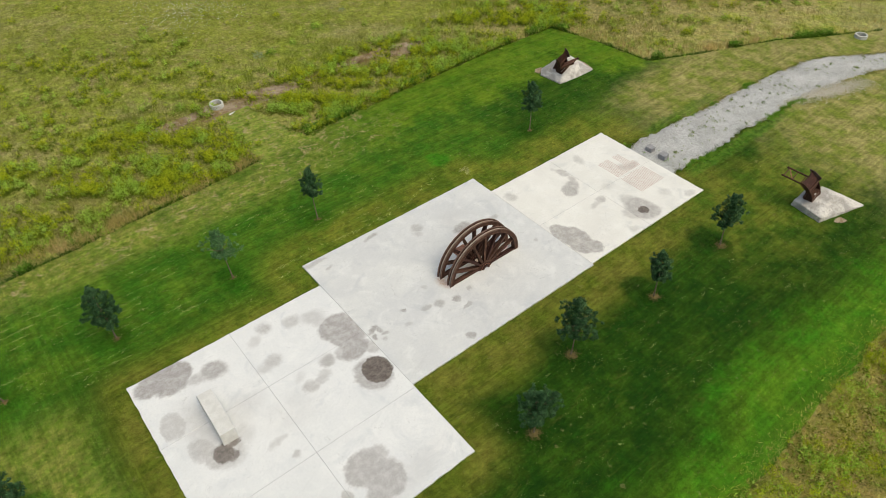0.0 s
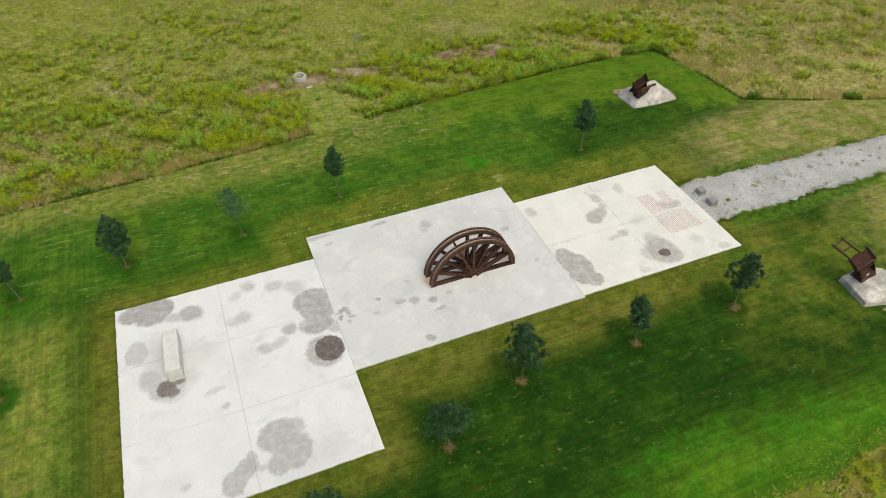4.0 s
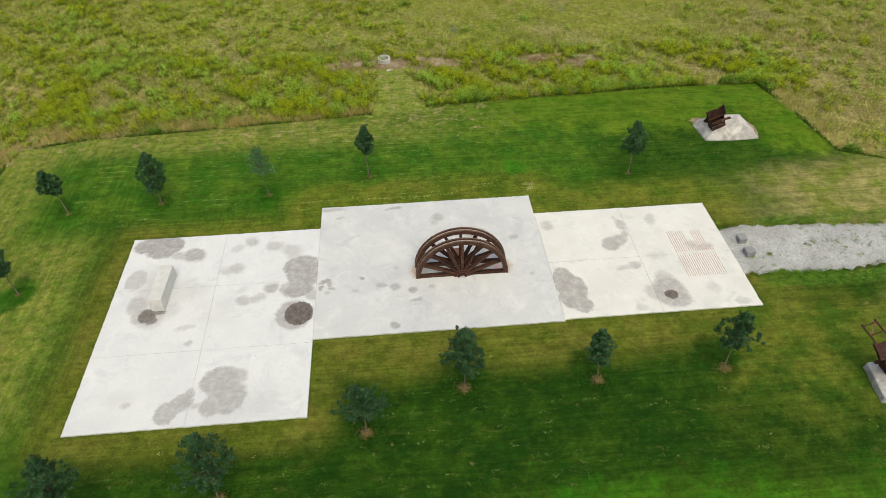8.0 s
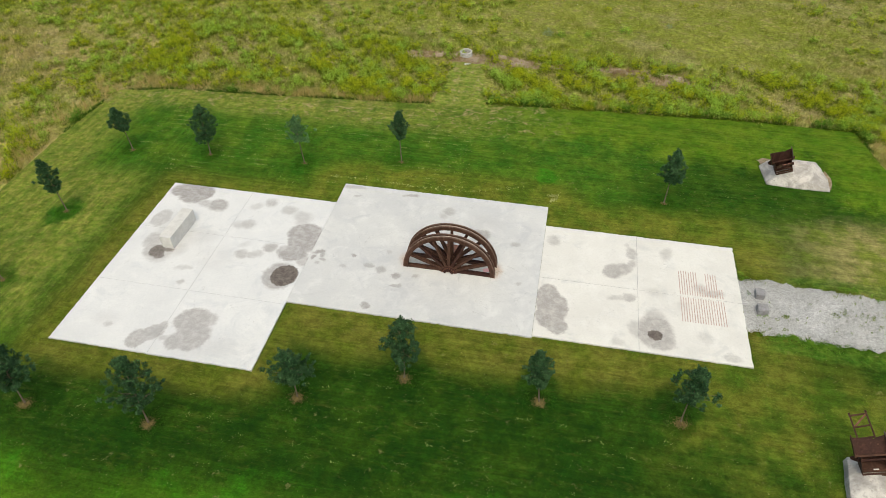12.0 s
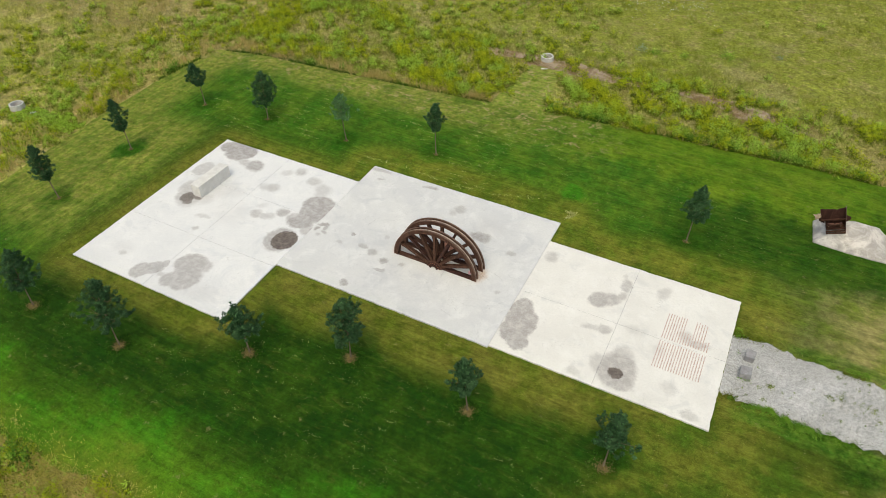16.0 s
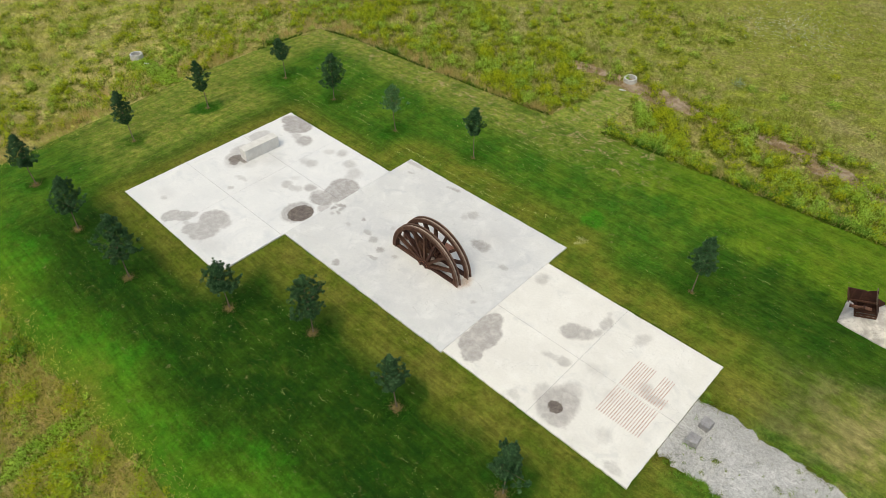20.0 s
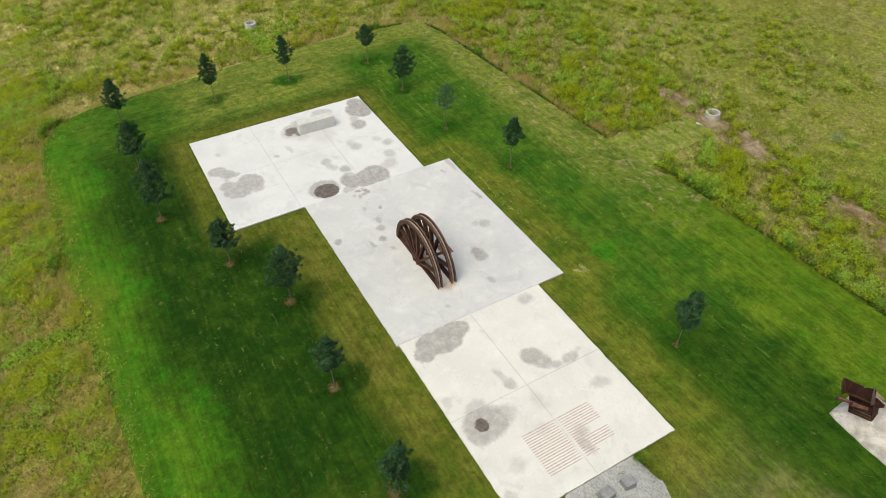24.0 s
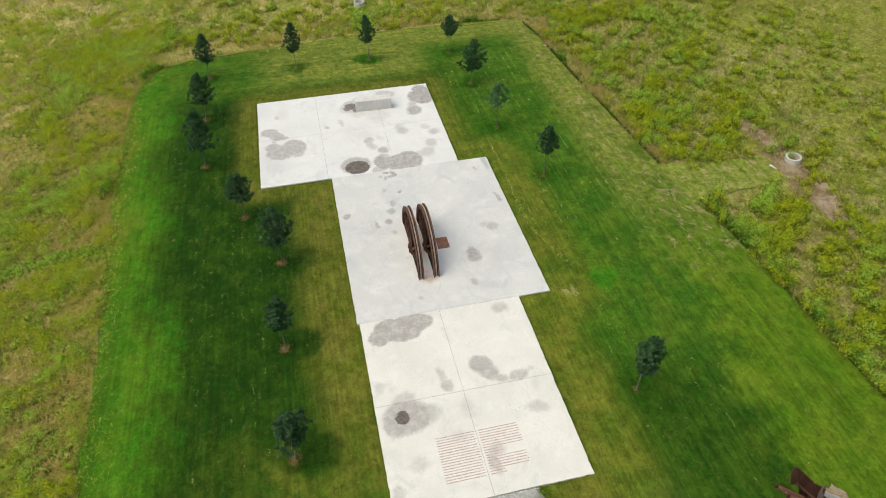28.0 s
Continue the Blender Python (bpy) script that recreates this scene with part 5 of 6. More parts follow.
n = 270000
x, y = rng.uniform(-31, 50, n), rng.uniform(-21, 25, n)
ok = inside(LAWN_LINE, x, y) & free_of_things(x, y)
x, y = x[ok], y[ok]
blades("mown_grass_blades", x, y, fall(x, y) - 0.005, rng.uniform(0.03, 0.08, len(x)), 0.014, 0.7, 2, LAWN_BLADE, "short mown grass blades", spread_r=0.09)

# longer grass round each trunk, along the pads' edges and on the path's verges
px, py = [], []
for ox, oy, *_ in OAKS:
    a, q = rng.uniform(0, 2 * math.pi, 150), np.sqrt(rng.uniform(0.1, 1, 150)) * 0.75
    px.append(ox + q * np.cos(a)), py.append(oy + q * np.sin(a))
for x0, y0, x1, y1 in (PAD_W, PAD_M, PAD_E):
    s = rng.uniform(0, 1, 160)
    px += [x0 + (x1 - x0) * s, x0 + (x1 - x0) * s[::-1], np.full(160, x0 - 0.07), np.full(160, x1 + 0.07)]
    py += [np.full(160, y0 - 0.07), np.full(160, y1 + 0.07), y0 + (y1 - y0) * s, y0 + (y1 - y0) * s[::-1]]
for p in ROCK_LINES:
    q = resample(p.tolist(), 0.08, 0.05, 9)
    px.append(q[:, 0]), py.append(q[:, 1])
px, py = np.concatenate(px), np.concatenate(py)
ok = (pads_gap(px, py) > 0.04) & ~on_path(px, py, 0.1)
px, py = px[ok], py[ok]
blades("long_grass_tufts", px, py, fall(px, py) - 0.01, rng.uniform(0.05, 0.11, len(px)), 0.013, 0.6, 6, TUFT, "longer uncut grass round trunks, boulders and slab edges")

def soft(v, lo, hi):
    t = np.clip((v - lo) / (hi - lo), 0, 1)
    return t * t * (3 - 2 * t)


def on_track(x, y):
    """Trodden ways out of the lawn to the south and to the western ring, with low green growth."""
    south = (y < -19) & (np.abs(x + 3.3 + 0.07 * (y + 20) - 0.25 * np.sin(y * 0.9)) < 0.65)
    return south | ((x < -29) & (x > -38.4) & (np.abs(y - 0.2 + 0.2 * np.sin(x)) < 0.95 + 0.2 * np.sin(x * 1.7)))


def crowd(x, y):
    """How thickly weeds stand: in the strip north of the lawn and round its other edges, thinner over the field."""
    strip = soft(y, 15, 18.5) * soft(y, 30, 25.5) * np.where(x > -14, 1.0, 0.7) * soft(x, 36, 28)
    west = 0.95 * soft(x, -28.5, -30.5) * soft(x, -62, -46)
    north_west = 0.75 * soft(x, 6, -8) * soft(y, 22, 26) * soft(y, 52, 40)
    south = 0.95 * soft(y, -18, -19.4) * soft(y, -40, -30)
    east = 0.42 * soft(x, 28, 31) * soft(y, 6, 10)
    p = np.maximum.reduce([strip, west, north_west, south, east, np.where(y > 31, 0.012, 0.05)])
    p = np.where(y < -19, np.where(x > 4, 1.3, 1.1) * p, p)
    clump = wave2(x, y, 0.5, 3.1) * 0.35 + wave2(x, y, 1.35, 4.1) * 0.55 + wave2(x, y, 3.4, 1.7) * 0.4
    clump = np.where(x < -27, clump * 0.7 + wave2(x, y, 0.2, 0.6) * 0.5 + 0.3 * soft(x, -42, -34) * soft(x, -29.5, -31.5), clump)
    clump = np.where(y < -19, clump * 1.1 + 0.02, clump)
    return p * (0.1 + 1.0 * soft(clump, -0.18, 0.26))


# brown dead grass lies over and round the bare soil
x = np.concatenate([rng.normal(0, 1, 1500) * w * 0.42 + cx for cx, cy, w, l, *_ in SOILS])
y = np.concatenate([rng.normal(0, 1, 1500) * l * 0.55 + cy for cx, cy, w, l, *_ in SOILS])
ok = wave2(x, y, 1.9, 3.0) + 0.7 * wave2(x, y, 5.0, 1.0) + rng.normal(0, 0.25, len(x)) > 0.0
x, y = x[ok], y[ok]
blades("dead_grass", x, y, fall(x, y) - 0.07, rng.uniform(0.06, 0.2, len(x)), 0.022, 1.1, 3, DEAD_GRASS, "brown dead grass over bare soil in the meadow", spread_r=0.12)

# fine matted grass, green and straw, close to the lawn in the south
n = 44000
x, y = rng.uniform(-38, 32, n), -19.0 - np.abs(rng.normal(0, 6.5, n))
ok = ~inside(LAWN_LINE, x, y) & ~on_track(x, y) & (y > -36)
x, y = x[ok], y[ok]
dry = wave2(x, y, 0.8, 2.5) + 0.8 * wave2(x, y, 2.3, 6.0) + rng.normal(0, 0.3, len(x)) > -0.2
blades("matted_straw", x[dry], y[dry], fall(x[dry], y[dry]) - 0.06, rng.uniform(0.12, 0.34, int(dry.sum())), 0.015, 0.9, 3, STRAW, "matted straw-coloured grass beside the lawn", spread_r=0.14)
blades("matted_grass", x[~dry], y[~dry], fall(x[~dry], y[~dry]) - 0.06, rng.uniform(0.12, 0.34, int((~dry).sum())), 0.015, 0.9, 3, MEADOW_BLADE, "matted green grass beside the lawn", spread_r=0.14)

# ragged grass hangs over the gravel on both verges
s = rng.uniform(17.9, 48, 2600)
vx = np.r_[s, s]
vy = np.r_[np.interp(s, path_x, path_top) + rng.normal(0.02, 0.16, 2600), np.interp(s, path_x, path_bot) - rng.normal(0.02, 0.16, 2600)]
ok = (pads_gap(vx, vy) > 0.04) & (wave2(vx, vy, 2.3, 8.0) + rng.normal(0, 0.3, 5200) > -0.1)
vx, vy = vx[ok], vy[ok]
blades("verge_grass", vx, vy, fall(vx, vy), rng.uniform(0.04, 0.1, len(vx)), 0.016, 1.0, 4, LAWN_BLADE, "ragged grass overhanging the gravel path")

n = 300000
x, y = rng.uniform(-72, 66, n), rng.uniform(-48, 66, n)
ok = ~inside(LAWN_LINE, x, y)
ok &= rng.uniform(0, 1, n) > 0.86 * bareness(x, y)
ok &= ~inside(STRIP, x, y) | (rng.uniform(0, 1, n) < 0.12)
ok &= (rng.uniform(0, 1, n) > 0.55 * crowd(x, y)) & ~on_track(x, y)
x, y = x[ok], y[ok]
tall = np.where((x > 29.5) & (y > -2) & (y < 11), 0.6, 1.0) * (0.3 + 0.1 * wave2(x, y, 0.35, 2.0) + 0.22 * wave2(x, y, 1.7, 5.0)) * np.where((y > 17) & (y < 27) & (x > -14), 0.65, 1.0) * np.where(y > 31, 0.6, 1.0)
blades("meadow_grass", x, y, fall(x, y) - 0.09, np.clip(tall, 0.08, 0.65), 0.03, 0.6, 3, MEADOW_BLADE, "tall uncut meadow grass, green and straw-coloured", spread_r=0.16)


def weeds(name, x, y, wide, high, material, label, dense=760, size=0.062, foot=None, lift=0.0):
    """Bushy weeds: a dome of many leaves for each place; with foot, the lower leaves are a mesh of another leaf colour,
    mostly darkened for shade.
    """
    n, r = len(x), rng
    z = fall(x, y) - 0.09 + lift
    count = np.maximum(16, (dense * wide ** 2).astype(int))
    m = int(count.sum())
    d = r.normal(0, 1, (m, 3))
    d[:, 2] = np.abs(d[:, 2])
    d /= np.linalg.norm(d, axis=1)[:, None]
    w, h = np.repeat(wide, count), np.repeat(high, count)
    lump = 1 + 0.3 * np.sin(7 * d[:, :1] + 3 * w[:, None] * 40) * np.cos(6 * d[:, 1:2] + w[:, None] * 90)
    pos = np.repeat(np.c_[x, y, z], count, axis=0) + d * np.c_[w, w, h] * lump * r.uniform(0.5, 1.1, (m, 1))
    nor = d * 0.5 + np.array((0, 0, 0.6)) + r.normal(0, 0.5, (m, 3))
    nor /= np.linalg.norm(nor, axis=1)[:, None]
    ax = np.cross(nor, r.normal(0, 1, (m, 3)))
    up = d * 0.6 + np.array((0, 0, 0.8)) + r.normal(0, 0.3, (m, 3))
    stand = r.uniform(0, 1, (m, 1)) < 0.4
    ax = np.where(stand, up, ax)
    ax /= np.linalg.norm(ax, axis=1)[:, None]
    bx = np.cross(np.where(stand, r.normal(0, 1, (m, 3)), nor), ax)
    bx /= np.linalg.norm(bx, axis=1)[:, None] + 1e-6
    ln, wd = size * r.uniform(0.7, 1.5, (m, 1)) * np.where(stand, 1.35, 1.0), size * 0.5 * r.uniform(0.7, 1.3, (m, 1)) * np.where(stand, 0.75, 1.0)
    lv = np.stack([pos - ax * ln - bx * wd, pos - ax * ln * 0.6 + bx * wd, pos + ax * ln], axis=1).reshape(-1, 3)
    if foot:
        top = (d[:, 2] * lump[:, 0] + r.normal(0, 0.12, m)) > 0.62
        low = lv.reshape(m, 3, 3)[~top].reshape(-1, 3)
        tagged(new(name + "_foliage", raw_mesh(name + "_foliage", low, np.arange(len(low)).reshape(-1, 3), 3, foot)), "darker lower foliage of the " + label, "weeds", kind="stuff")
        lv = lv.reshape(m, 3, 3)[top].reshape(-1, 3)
    return tagged(new(name, raw_mesh(name, lv, np.arange(len(lv)).reshape(-1, 3), 3, material)), label, "weeds", kind="stuff")


def weed_places(n, x0, y0, x1, y1):
    x, y = rng.uniform(x0, x1, n), rng.uniform(y0, y1, n)
    ok = (rng.uniform(0, 1, n) < crowd(x, y)) & ~on_track(x, y) & ~inside(LAWN_LINE, x, y) & (~inside(STRIP, x, y) | (rng.uniform(0, 1, n) < 0.06))
    ok &= rng.uniform(0, 1, n) > 0.97 * bareness(x, y)
    return np.c_[x[ok], y[ok]]


x, y = np.concatenate([weed_places(27000, -66, -44, 62, 58), weed_places(5200, -30, 15, 34, 29), weed_places(2600, -36, -27, 34, -18)]).T
sort = wave2(x, y, 0.6, 7.7) * 0.6 + wave2(x, y, 1.9, 2.2) * 0.5 + rng.normal(0, 0.2, len(x))
g = sort > 0.12
near = y < -19
for name, pick, leaf, word in (("yellow_green_weeds", ~g & near, WEED, "mounds of bushy yellow-green weeds south of the lawn"), ("green_weeds", g & near, WEED_DARK, "mounds of fresh green leafy weeds south of the lawn")):
    k = int(pick.sum())
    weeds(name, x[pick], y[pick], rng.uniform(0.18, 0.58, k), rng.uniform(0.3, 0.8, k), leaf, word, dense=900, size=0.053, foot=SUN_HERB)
x, y, g = x[~near], y[~near], g[~near]
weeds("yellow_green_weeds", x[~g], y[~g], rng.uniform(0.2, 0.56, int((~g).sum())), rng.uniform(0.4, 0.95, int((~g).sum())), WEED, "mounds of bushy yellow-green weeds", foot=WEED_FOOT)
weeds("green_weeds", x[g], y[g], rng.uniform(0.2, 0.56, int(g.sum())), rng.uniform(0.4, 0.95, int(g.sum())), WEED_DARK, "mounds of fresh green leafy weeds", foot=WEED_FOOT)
x, y = np.r_[rng.uniform(-5, -1.5, 1500), rng.uniform(-38.4, -30, 700)], np.r_[rng.uniform(-31, -19.6, 1500), rng.uniform(-1.2, 1.6, 700)]
ok = on_track(x, y) & ~inside(LAWN_LINE, x, y) & (np.hypot(x + 37.5, y - 0.4) > 0.75)
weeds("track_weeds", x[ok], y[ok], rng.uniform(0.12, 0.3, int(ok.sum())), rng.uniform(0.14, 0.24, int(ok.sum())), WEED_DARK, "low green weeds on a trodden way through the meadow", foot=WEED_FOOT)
x, y = np.concatenate([weed_places(20000, -60, -40, 50, 46), weed_places(15000, -36, -29, 30, -19.3)]).T
g = rng.uniform(0, 1, len(x)) < 0.45 + 0.4 * wave2(x, y, 0.9, 5.5)
for name, pick, leaf, word in (("low_green_herbs", g, WEED_DARK, "low fresh green herbs between the taller weeds"), ("low_olive_herbs", ~g, OLIVE_HERB, "low olive and straw-coloured herbs between the taller weeds")):
    k = int(pick.sum())
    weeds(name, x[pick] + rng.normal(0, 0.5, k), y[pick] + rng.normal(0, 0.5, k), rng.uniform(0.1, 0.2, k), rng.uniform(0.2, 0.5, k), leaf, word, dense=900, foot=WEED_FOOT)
# single shrubs in the open field
x, y, w = np.array([(11.9, 35.1, 0.62), (8.4, 33.6, 0.4), (5.9, 33.2, 0.48), (-8.5, 36.0, 0.4)]).T
weeds("field_shrubs", x, y, w, w * 1.25, WEED_DARK, "single green leafy shrubs in the open field", foot=WEED_EDGE)
x, y, w = np.array([(4.6, 33.4, 0.55), (16.0, 37.0, 0.4)]).T
weeds("grey_shrubs", x, y, w, w * 1.1, GREY_LEAF, "grey-green woolly shrubs in the open field")
# growth stands along the whole edge of the mown grass
seg = resample(LAWN_EDGE, 0.09)
seg = seg[(((seg[:, 0] < 29.5) & ((seg[:, 1] > 8.5) | (seg[:, 0] < 27))) | ((seg[:, 0] >= 29.5) & (seg[:, 1] > -1))) & ~((seg[:, 0] > -3.5) & (seg[:, 0] < 0.9) & (seg[:, 1] > 10))]
out = seg * (1 + (np.abs(rng.normal(0, 0.22, len(seg))) + 0.3) / np.hypot(*seg.T))[:, None]
ok = ~inside(LAWN_LINE, out[:, 0], out[:, 1])
out = out[ok]
lush = (wave2(out[:, 0], out[:, 1], 0.7, 6.0) * 0.6 + wave2(out[:, 0], out[:, 1], 2.1, 2.0) * 0.6 + np.where((out[:, 0] > 1) & (out[:, 1] > 0), np.where(out[:, 0] > 27.8, -0.15, 0.3), -0.22)) > 0.2
k = int(lush.sum())
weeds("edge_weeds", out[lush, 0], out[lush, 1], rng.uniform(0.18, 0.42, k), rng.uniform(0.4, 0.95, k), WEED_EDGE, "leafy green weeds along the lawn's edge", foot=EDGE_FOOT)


# uncut grass where the mower stops, coloured dark for the shade line there
seg = resample(LAWN_EDGE, 0.035, 0.03, 6)
seg = seg[(((seg[:, 0] < 29.5) & ((seg[:, 1] > 8.5) | (seg[:, 0] < 27))) | ((seg[:, 0] >= 29.5) & (seg[:, 1] > -1))) & ~((seg[:, 0] > -3.5) & (seg[:, 0] < 0.9) & (seg[:, 1] > 10))]
seg = seg[((seg[:, 1] > 8.5) | (seg[:, 0] > 29)) & (wave2(seg[:, 0], seg[:, 1], 1.3, 3.0) + rng.normal(0, 0.3, len(seg)) > -0.2)]
out = seg * (1 + (np.abs(rng.normal(0, 0.1, len(seg))) + 0.06) / np.hypot(*seg.T))[:, None]
blades("edge_grass", out[:, 0], out[:, 1], fall(out[:, 0], out[:, 1]) - 0.08, rng.uniform(0.2, 0.42, len(out)), 0.02, 0.3, 4, TUFT, "uncut grass along the lawn's edge, coloured dark for its shade")

# the mown grass fades into the field to the south and south-west
seg = resample(LAWN_EDGE, 0.02, 0.0)
seg = seg[(seg[:, 1] < -8) & (seg[:, 0] < 30)]
seg = seg + rng.normal(0, 0.55, seg.shape) + 0.3 * np.c_[wave2(seg[:, 0], seg[:, 1], 1.1, 2.0), wave2(seg[:, 0], seg[:, 1], 0.8, 5.0)]
blades("fringe_grass", seg[:, 0], seg[:, 1], fall(seg[:, 0], seg[:, 1]) - 0.03, rng.uniform(0.06, 0.22, len(seg)), 0.018, 0.8, 4, MEADOW_BLADE, "half-grown grass where the lawn fades into the field")
seg = seg[(wave2(seg[:, 0], seg[:, 1], 0.9, 1.0) + rng.normal(0, 0.5, len(seg)) > 0.35) & ~inside(LAWN_LINE, seg[:, 0], seg[:, 1])][::2]
weeds("fringe_weeds", seg[:, 0], seg[:, 1], rng.uniform(0.07, 0.2, len(seg)), rng.uniform(0.12, 0.32, len(seg)), WEED_DARK, "low leafy weeds where the lawn fades into the field", dense=1500, size=0.034, foot=OLIVE_HERB)

# straw-coloured grass stands along the lawn's western half
seg = resample(LAWN_EDGE, 0.045, 0.0)
thin = rng.uniform(0, 1, len(seg))
seg = seg[((seg[:, 1] > 8.5) | (seg[:, 0] < -22) | ((seg[:, 0] > 29) & (seg[:, 1] > -1))) & ((seg[:, 0] < -3.6) | ((seg[:, 0] > 0.9) & (thin < 0.35)))]
out = seg * (1 + (np.abs(rng.normal(0, 1, len(seg))) * np.where(seg[:, 0] < -16, 0.075, 0.028))[:, None] + 0.012)
ok = ~inside(LAWN_LINE, out[:, 0], out[:, 1])
out = np.repeat(out[ok], 5, axis=0) + rng.normal(0, 0.4, (int(ok.sum()) * 5, 2))
ok = ~inside(LAWN_LINE, out[:, 0], out[:, 1]) & ~on_track(out[:, 0], out[:, 1]) & (wave2(out[:, 0], out[:, 1], 0.8, 4.0) * 0.5 + wave2(out[:, 0], out[:, 1], 2.3, 1.0) * 0.5 + rng.normal(0, 0.25, len(out)) > 0.12)
out = out[ok]
blades("straw_grass", out[:, 0], out[:, 1], fall(out[:, 0], out[:, 1]) - 0.08, rng.uniform(0.4, 0.75, len(out)), 0.02, 0.35, 3, STRAW, "dry straw-coloured grass along the lawn's edge")


# ---- gravel, pale stones, blossoms ----
def pebbles(name, x, y, z, size, material, label, category):
    n = len(x)
    base = np.array([(1, 0, 0), (-0.5, 0.87, 0), (-0.5, -0.87, 0), (0, 0, 0.75), (0, 0, -0.6)])
    f = np.array([(0, 1, 3), (1, 2, 3), (2, 0, 3), (1, 0, 4), (2, 1, 4), (0, 2, 4)])
    a = rng.uniform(0, 2 * math.pi, n)
    c, s = np.cos(a)[:, None], np.sin(a)[:, None]
    st = rng.uniform(0.7, 1.3, (n, 3, 1))
    b = base[None] * size[:, None, None] * np.swapaxes(st, 1, 2)
    v = np.stack([b[:, :, 0] * c - b[:, :, 1] * s, b[:, :, 0] * s + b[:, :, 1] * c, b[:, :, 2]], axis=2) + np.c_[x, y, z][:, None, :]
    faces = (f[None] + (np.arange(n) * 5)[:, None, None]).reshape(-1, 3)
    return tagged(new(name, raw_mesh(name, v.reshape(-1, 3), faces, 3, material)), label, category, kind="stuff")


n = 46000
x, y = rng.uniform(17.9, 50, n), rng.uniform(-10, 1.6, n)
ok = on_path(x, y, -0.04)
x, y = x[ok], y[ok]
pebbles("path_gravel", x, y, fall(x, y) + 0.037, rng.uniform(0.012, 0.036, len(x)), PEBBLE, "loose grey gravel stones", "gravel")
n = 5000
x, y = rng.normal(36.6, 2.3, n), rng.normal(0, 0.5, n)
y = -4.0 - (x - 36.6) * 0.33 + y
ok = (x > 32) & (x < 41) & ~on_path(x, y, 0.4)
x, y = x[ok], y[ok]
pebbles("pale_stone_heap", x, y, fall(x, y) + 0.03, rng.uniform(0.02, 0.055, len(x)), PALE_PEBBLE, "low heap of pale broken stones beside the path", "stones")
a = rng.normal(0, 1, (700, 2)) * (3.0, 3.0) + (3.6, 47.4)
pebbles("white_flowers", a[:, 0], a[:, 1], fall(a[:, 0], a[:, 1]) + 0.3, rng.uniform(0.03, 0.065, 700), WHITE_BLOOM, "white flowering weeds in the meadow", "flowers")
a = np.concatenate([rng.normal(0, 1, (520 if oy < -9 else 90, 2)) * ((0.17, 0.15) if oy < -9 else (0.12, 0.1)) + (ox, oy - 0.05) for ox, oy, *_ in OAKS])
pebbles("mulch_chips", a[:, 0], a[:, 1], fall(a[:, 0], a[:, 1]) + 0.03, rng.uniform(0.015, 0.034, len(a)), MULCH_CHIP, "loose brown bark chips scattered at the trees' feet", "mulch")
n = 11000
x, y = rng.uniform(-28, 28, n), rng.uniform(-19, 17, n)
ok = inside(LAWN_LINE, x, y) & free_of_things(x, y) & (wave2(x, y, 0.5, 9.0) * 0.5 + wave2(x, y, 1.7, 3.0) * 0.5 + rng.normal(0, 0.15, n) > 0.12)
x, y = x[ok], y[ok]
pebbles("grass_clippings", x, y, fall(x, y) + 0.05, rng.uniform(0.008, 0.026, len(x)), CLIPPING, "scattered dry clippings on the lawn", "clippings")
x, y = rng.uniform(18.2, 46, 1500), rng.uniform(-7.0, 1.0, 1500)
ok = on_path(x, y, 0.12) & (0.6 * wave2(x, y, 1.3, 2.7) + 0.25 * (x > 20.5) + rng.normal(0, 0.45, 1500) > 0.5)
k = int(ok.sum())
weeds("path_weeds", x[ok], y[ok], rng.uniform(0.1, 1, k) ** 3 * 0.19 + 0.045, rng.uniform(0.12, 0.2, k), PATH_WEED, "small weeds growing in the gravel", 2600, 0.028, lift=0.09)
# fresh weeds crowd the verges and the foot of the squared stones
s = rng.uniform(18.0, 34, 900)
vx = np.r_[s, s]
vy = np.r_[np.interp(s, path_x, path_top) + rng.normal(0.14, 0.12, 900), np.interp(s, path_x, path_bot) - rng.normal(0.14, 0.12, 900)]
ok = (pads_gap(vx, vy) > 0.12) & (wave2(vx, vy, 0.8, 4.0) + 0.5 * wave2(vx, vy, 2.9, 1.0) + rng.normal(0, 0.25, 1800) > 0.38 - 0.35 * (vy > -1) * (vx < 22))
vx, vy = np.r_[vx[ok], 18.5, 18.62, 18.78, 18.3, 19.0], np.r_[vy[ok], -1.66, -1.64, -1.68, -0.05, -1.6]
k = len(vx)
weeds("verge_weeds", vx, vy, rng.uniform(0.06, 0.2, k), rng.uniform(0.1, 0.2, k), WEED_EDGE, "fresh green weeds along the gravel path", 2200, 0.028, lift=0.08)

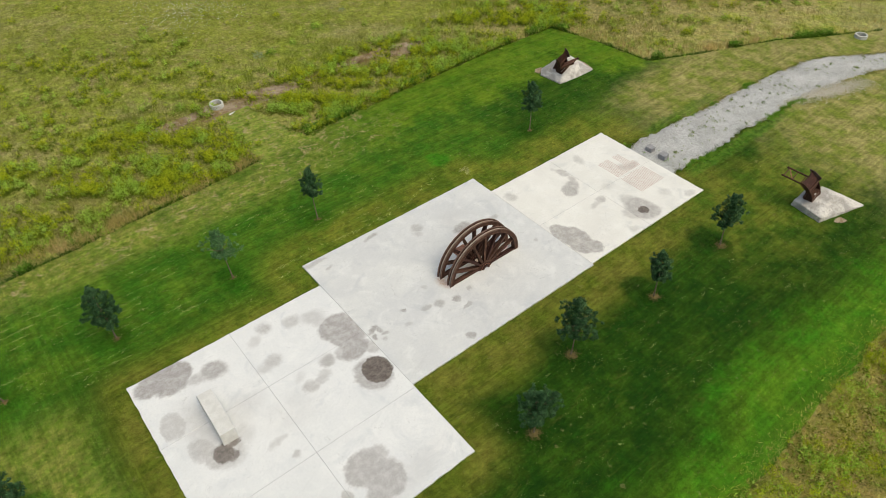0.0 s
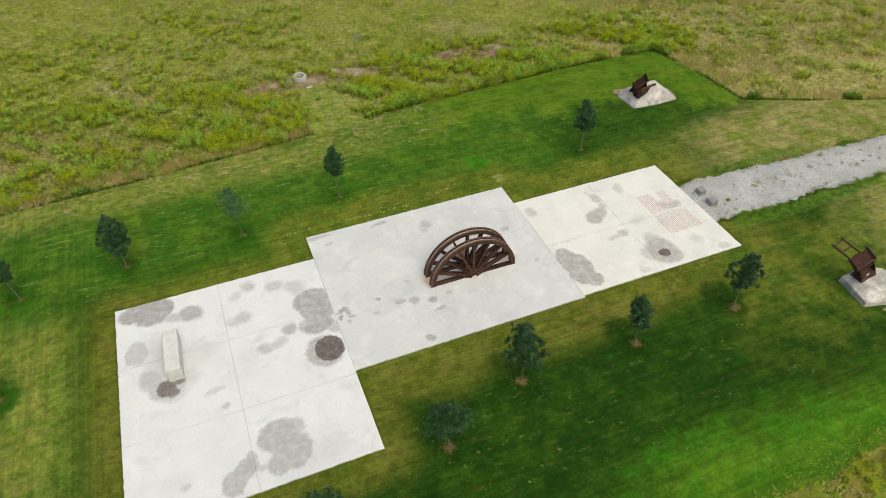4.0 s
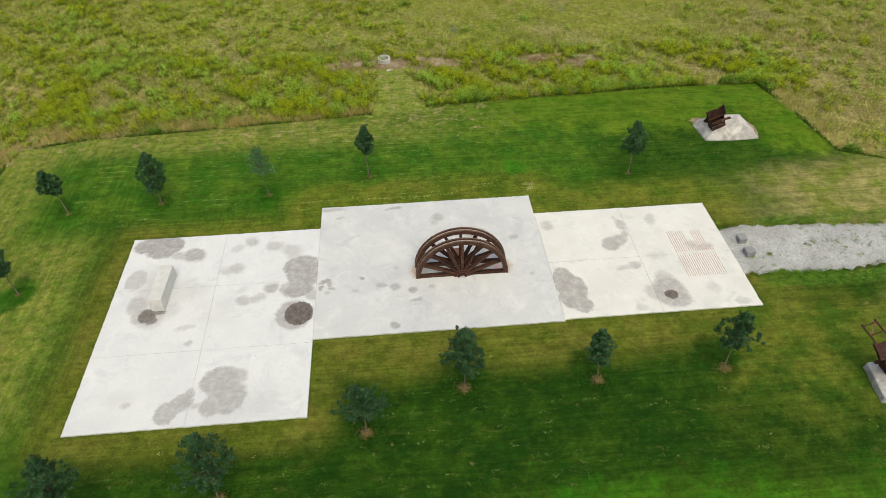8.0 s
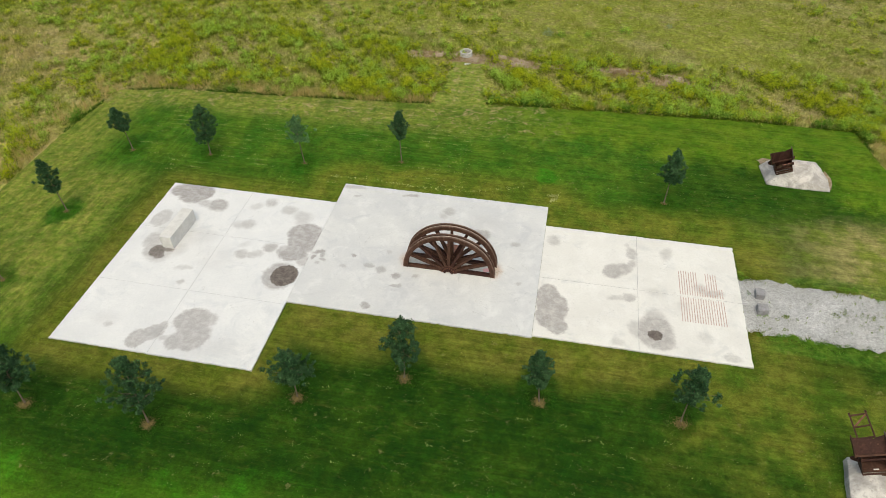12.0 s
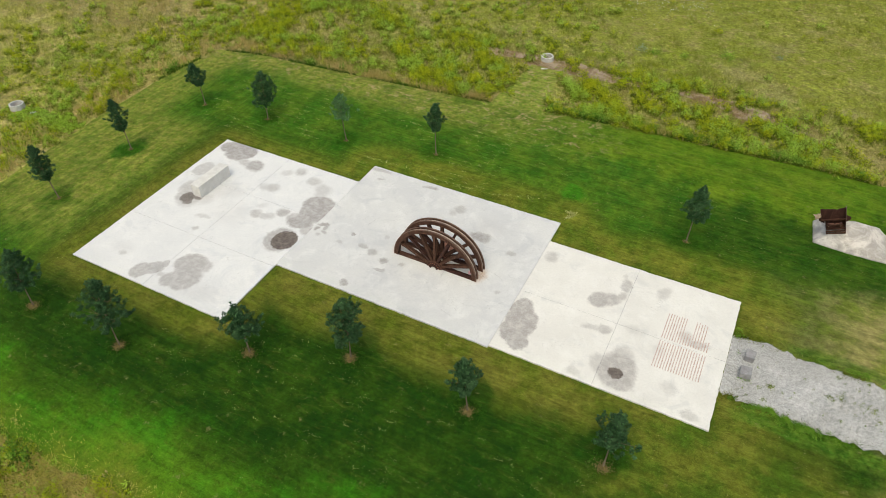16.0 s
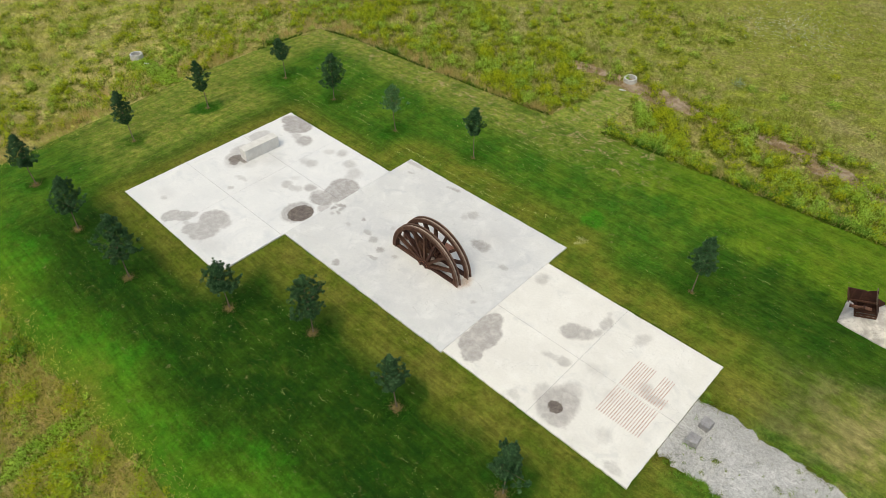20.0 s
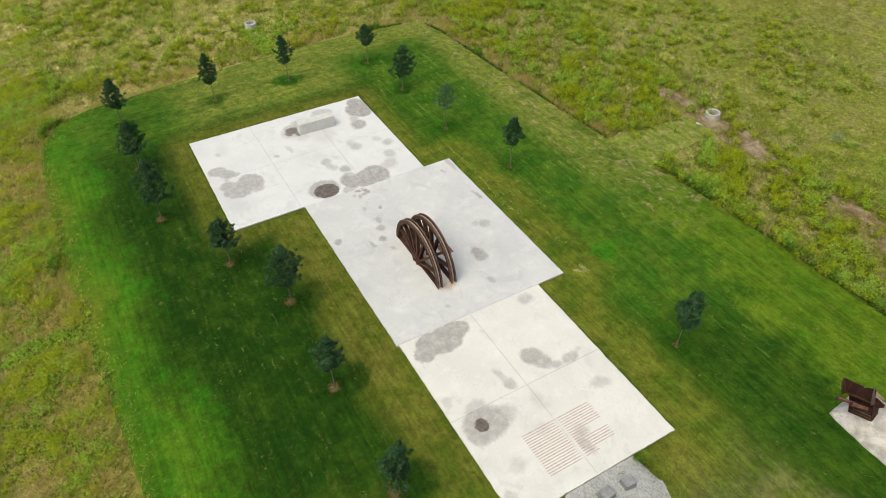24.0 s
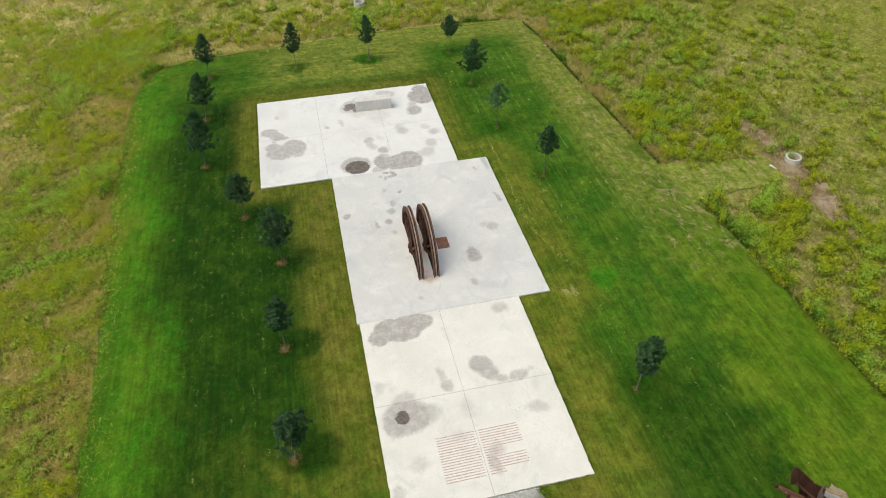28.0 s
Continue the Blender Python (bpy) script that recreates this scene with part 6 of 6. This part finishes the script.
# clippings left in short rows by the mower
n = 160
x, y = np.r_[rng.uniform(-23, 1, 5 * n), rng.uniform(-14, 15, n), rng.uniform(3, 20, n // 2)], np.r_[rng.uniform(5.0, 13.5, 5 * n), rng.uniform(-14.5, -8.5, n), rng.uniform(6, 15, n // 2)]
ok = (pads_gap(x, y) > 0.5) & (wave2(x, y, 0.45, 1.5) + wave2(x, y * 2.0, 0.9, 4.0) + rng.normal(0, 0.3, len(x)) > 0.1)
x, y = np.repeat(x[ok], 8), np.repeat(np.round(y[ok] / 0.55) * 0.55, 8)
k = len(x)
x, y = x + rng.uniform(-0.22, 0.22, k), y + rng.normal(0, 0.04, k)
blades("clipping_rows", x, y, fall(x, y) + 0.01, rng.uniform(0.03, 0.06, k), 0.012, 1.2, 1, SPRIG, "pale dry clippings lying in short mown rows", "clippings", spread_r=0.02)

# loose pale sprigs in rows beside the middle pad
s = rng.uniform(0, 1, 260)
x = np.r_[-8.0 + 13.0 * s[:110], 6.8 + 0.5 * s[110:190], 6.7 + 0.5 * s[190:]] + rng.normal(0, 0.03, 260)
y = np.r_[6.25 + 0.12 * np.sin(9 * s[:110]) + 1.1 * np.maximum(s[:110] - 0.75, 0) * 4, 6.1 + 0.65 * s[110:190], 6.75 + 0.12 * s[190:]] + rng.normal(0, 0.05, 260)
blades("pale_sprigs", x, y, fall(x, y), rng.uniform(0.04, 0.09, 260), 0.022, 1.3, 2, SPRIG, "pale yellow-green cut sprigs lying in rows", "clippings")


def scrap(x, y, w, l, turn):
    """A crumpled white scrap."""
    r = np.random.default_rng(int(abs(x) * 10))
    bm = bmesh.new()
    bmesh.ops.create_grid(bm, x_segments=5, y_segments=3, size=0.5)
    for v in bm.verts:
        v.co = Vector((v.co.x * w, v.co.y * l, 0.06 + r.normal(0, 0.03)))
    bmesh.ops.solidify(bm, geom=bm.faces[:], thickness=0.01)
    ob = part("plastic_scrap", bm, SCRAP)
    ob.matrix_world = pose(x, y, float(fall(x, y)) - 0.02, 0, 0, turn)
    return tagged(ob, "small crumpled white scrap lying in the grass", "litter", "white scraps by the shaft rings")


scrap(-1.85, 25.4, 0.55, 0.16, 12)
scrap(-35.5, 0.3, 0.4, 0.22, 40)
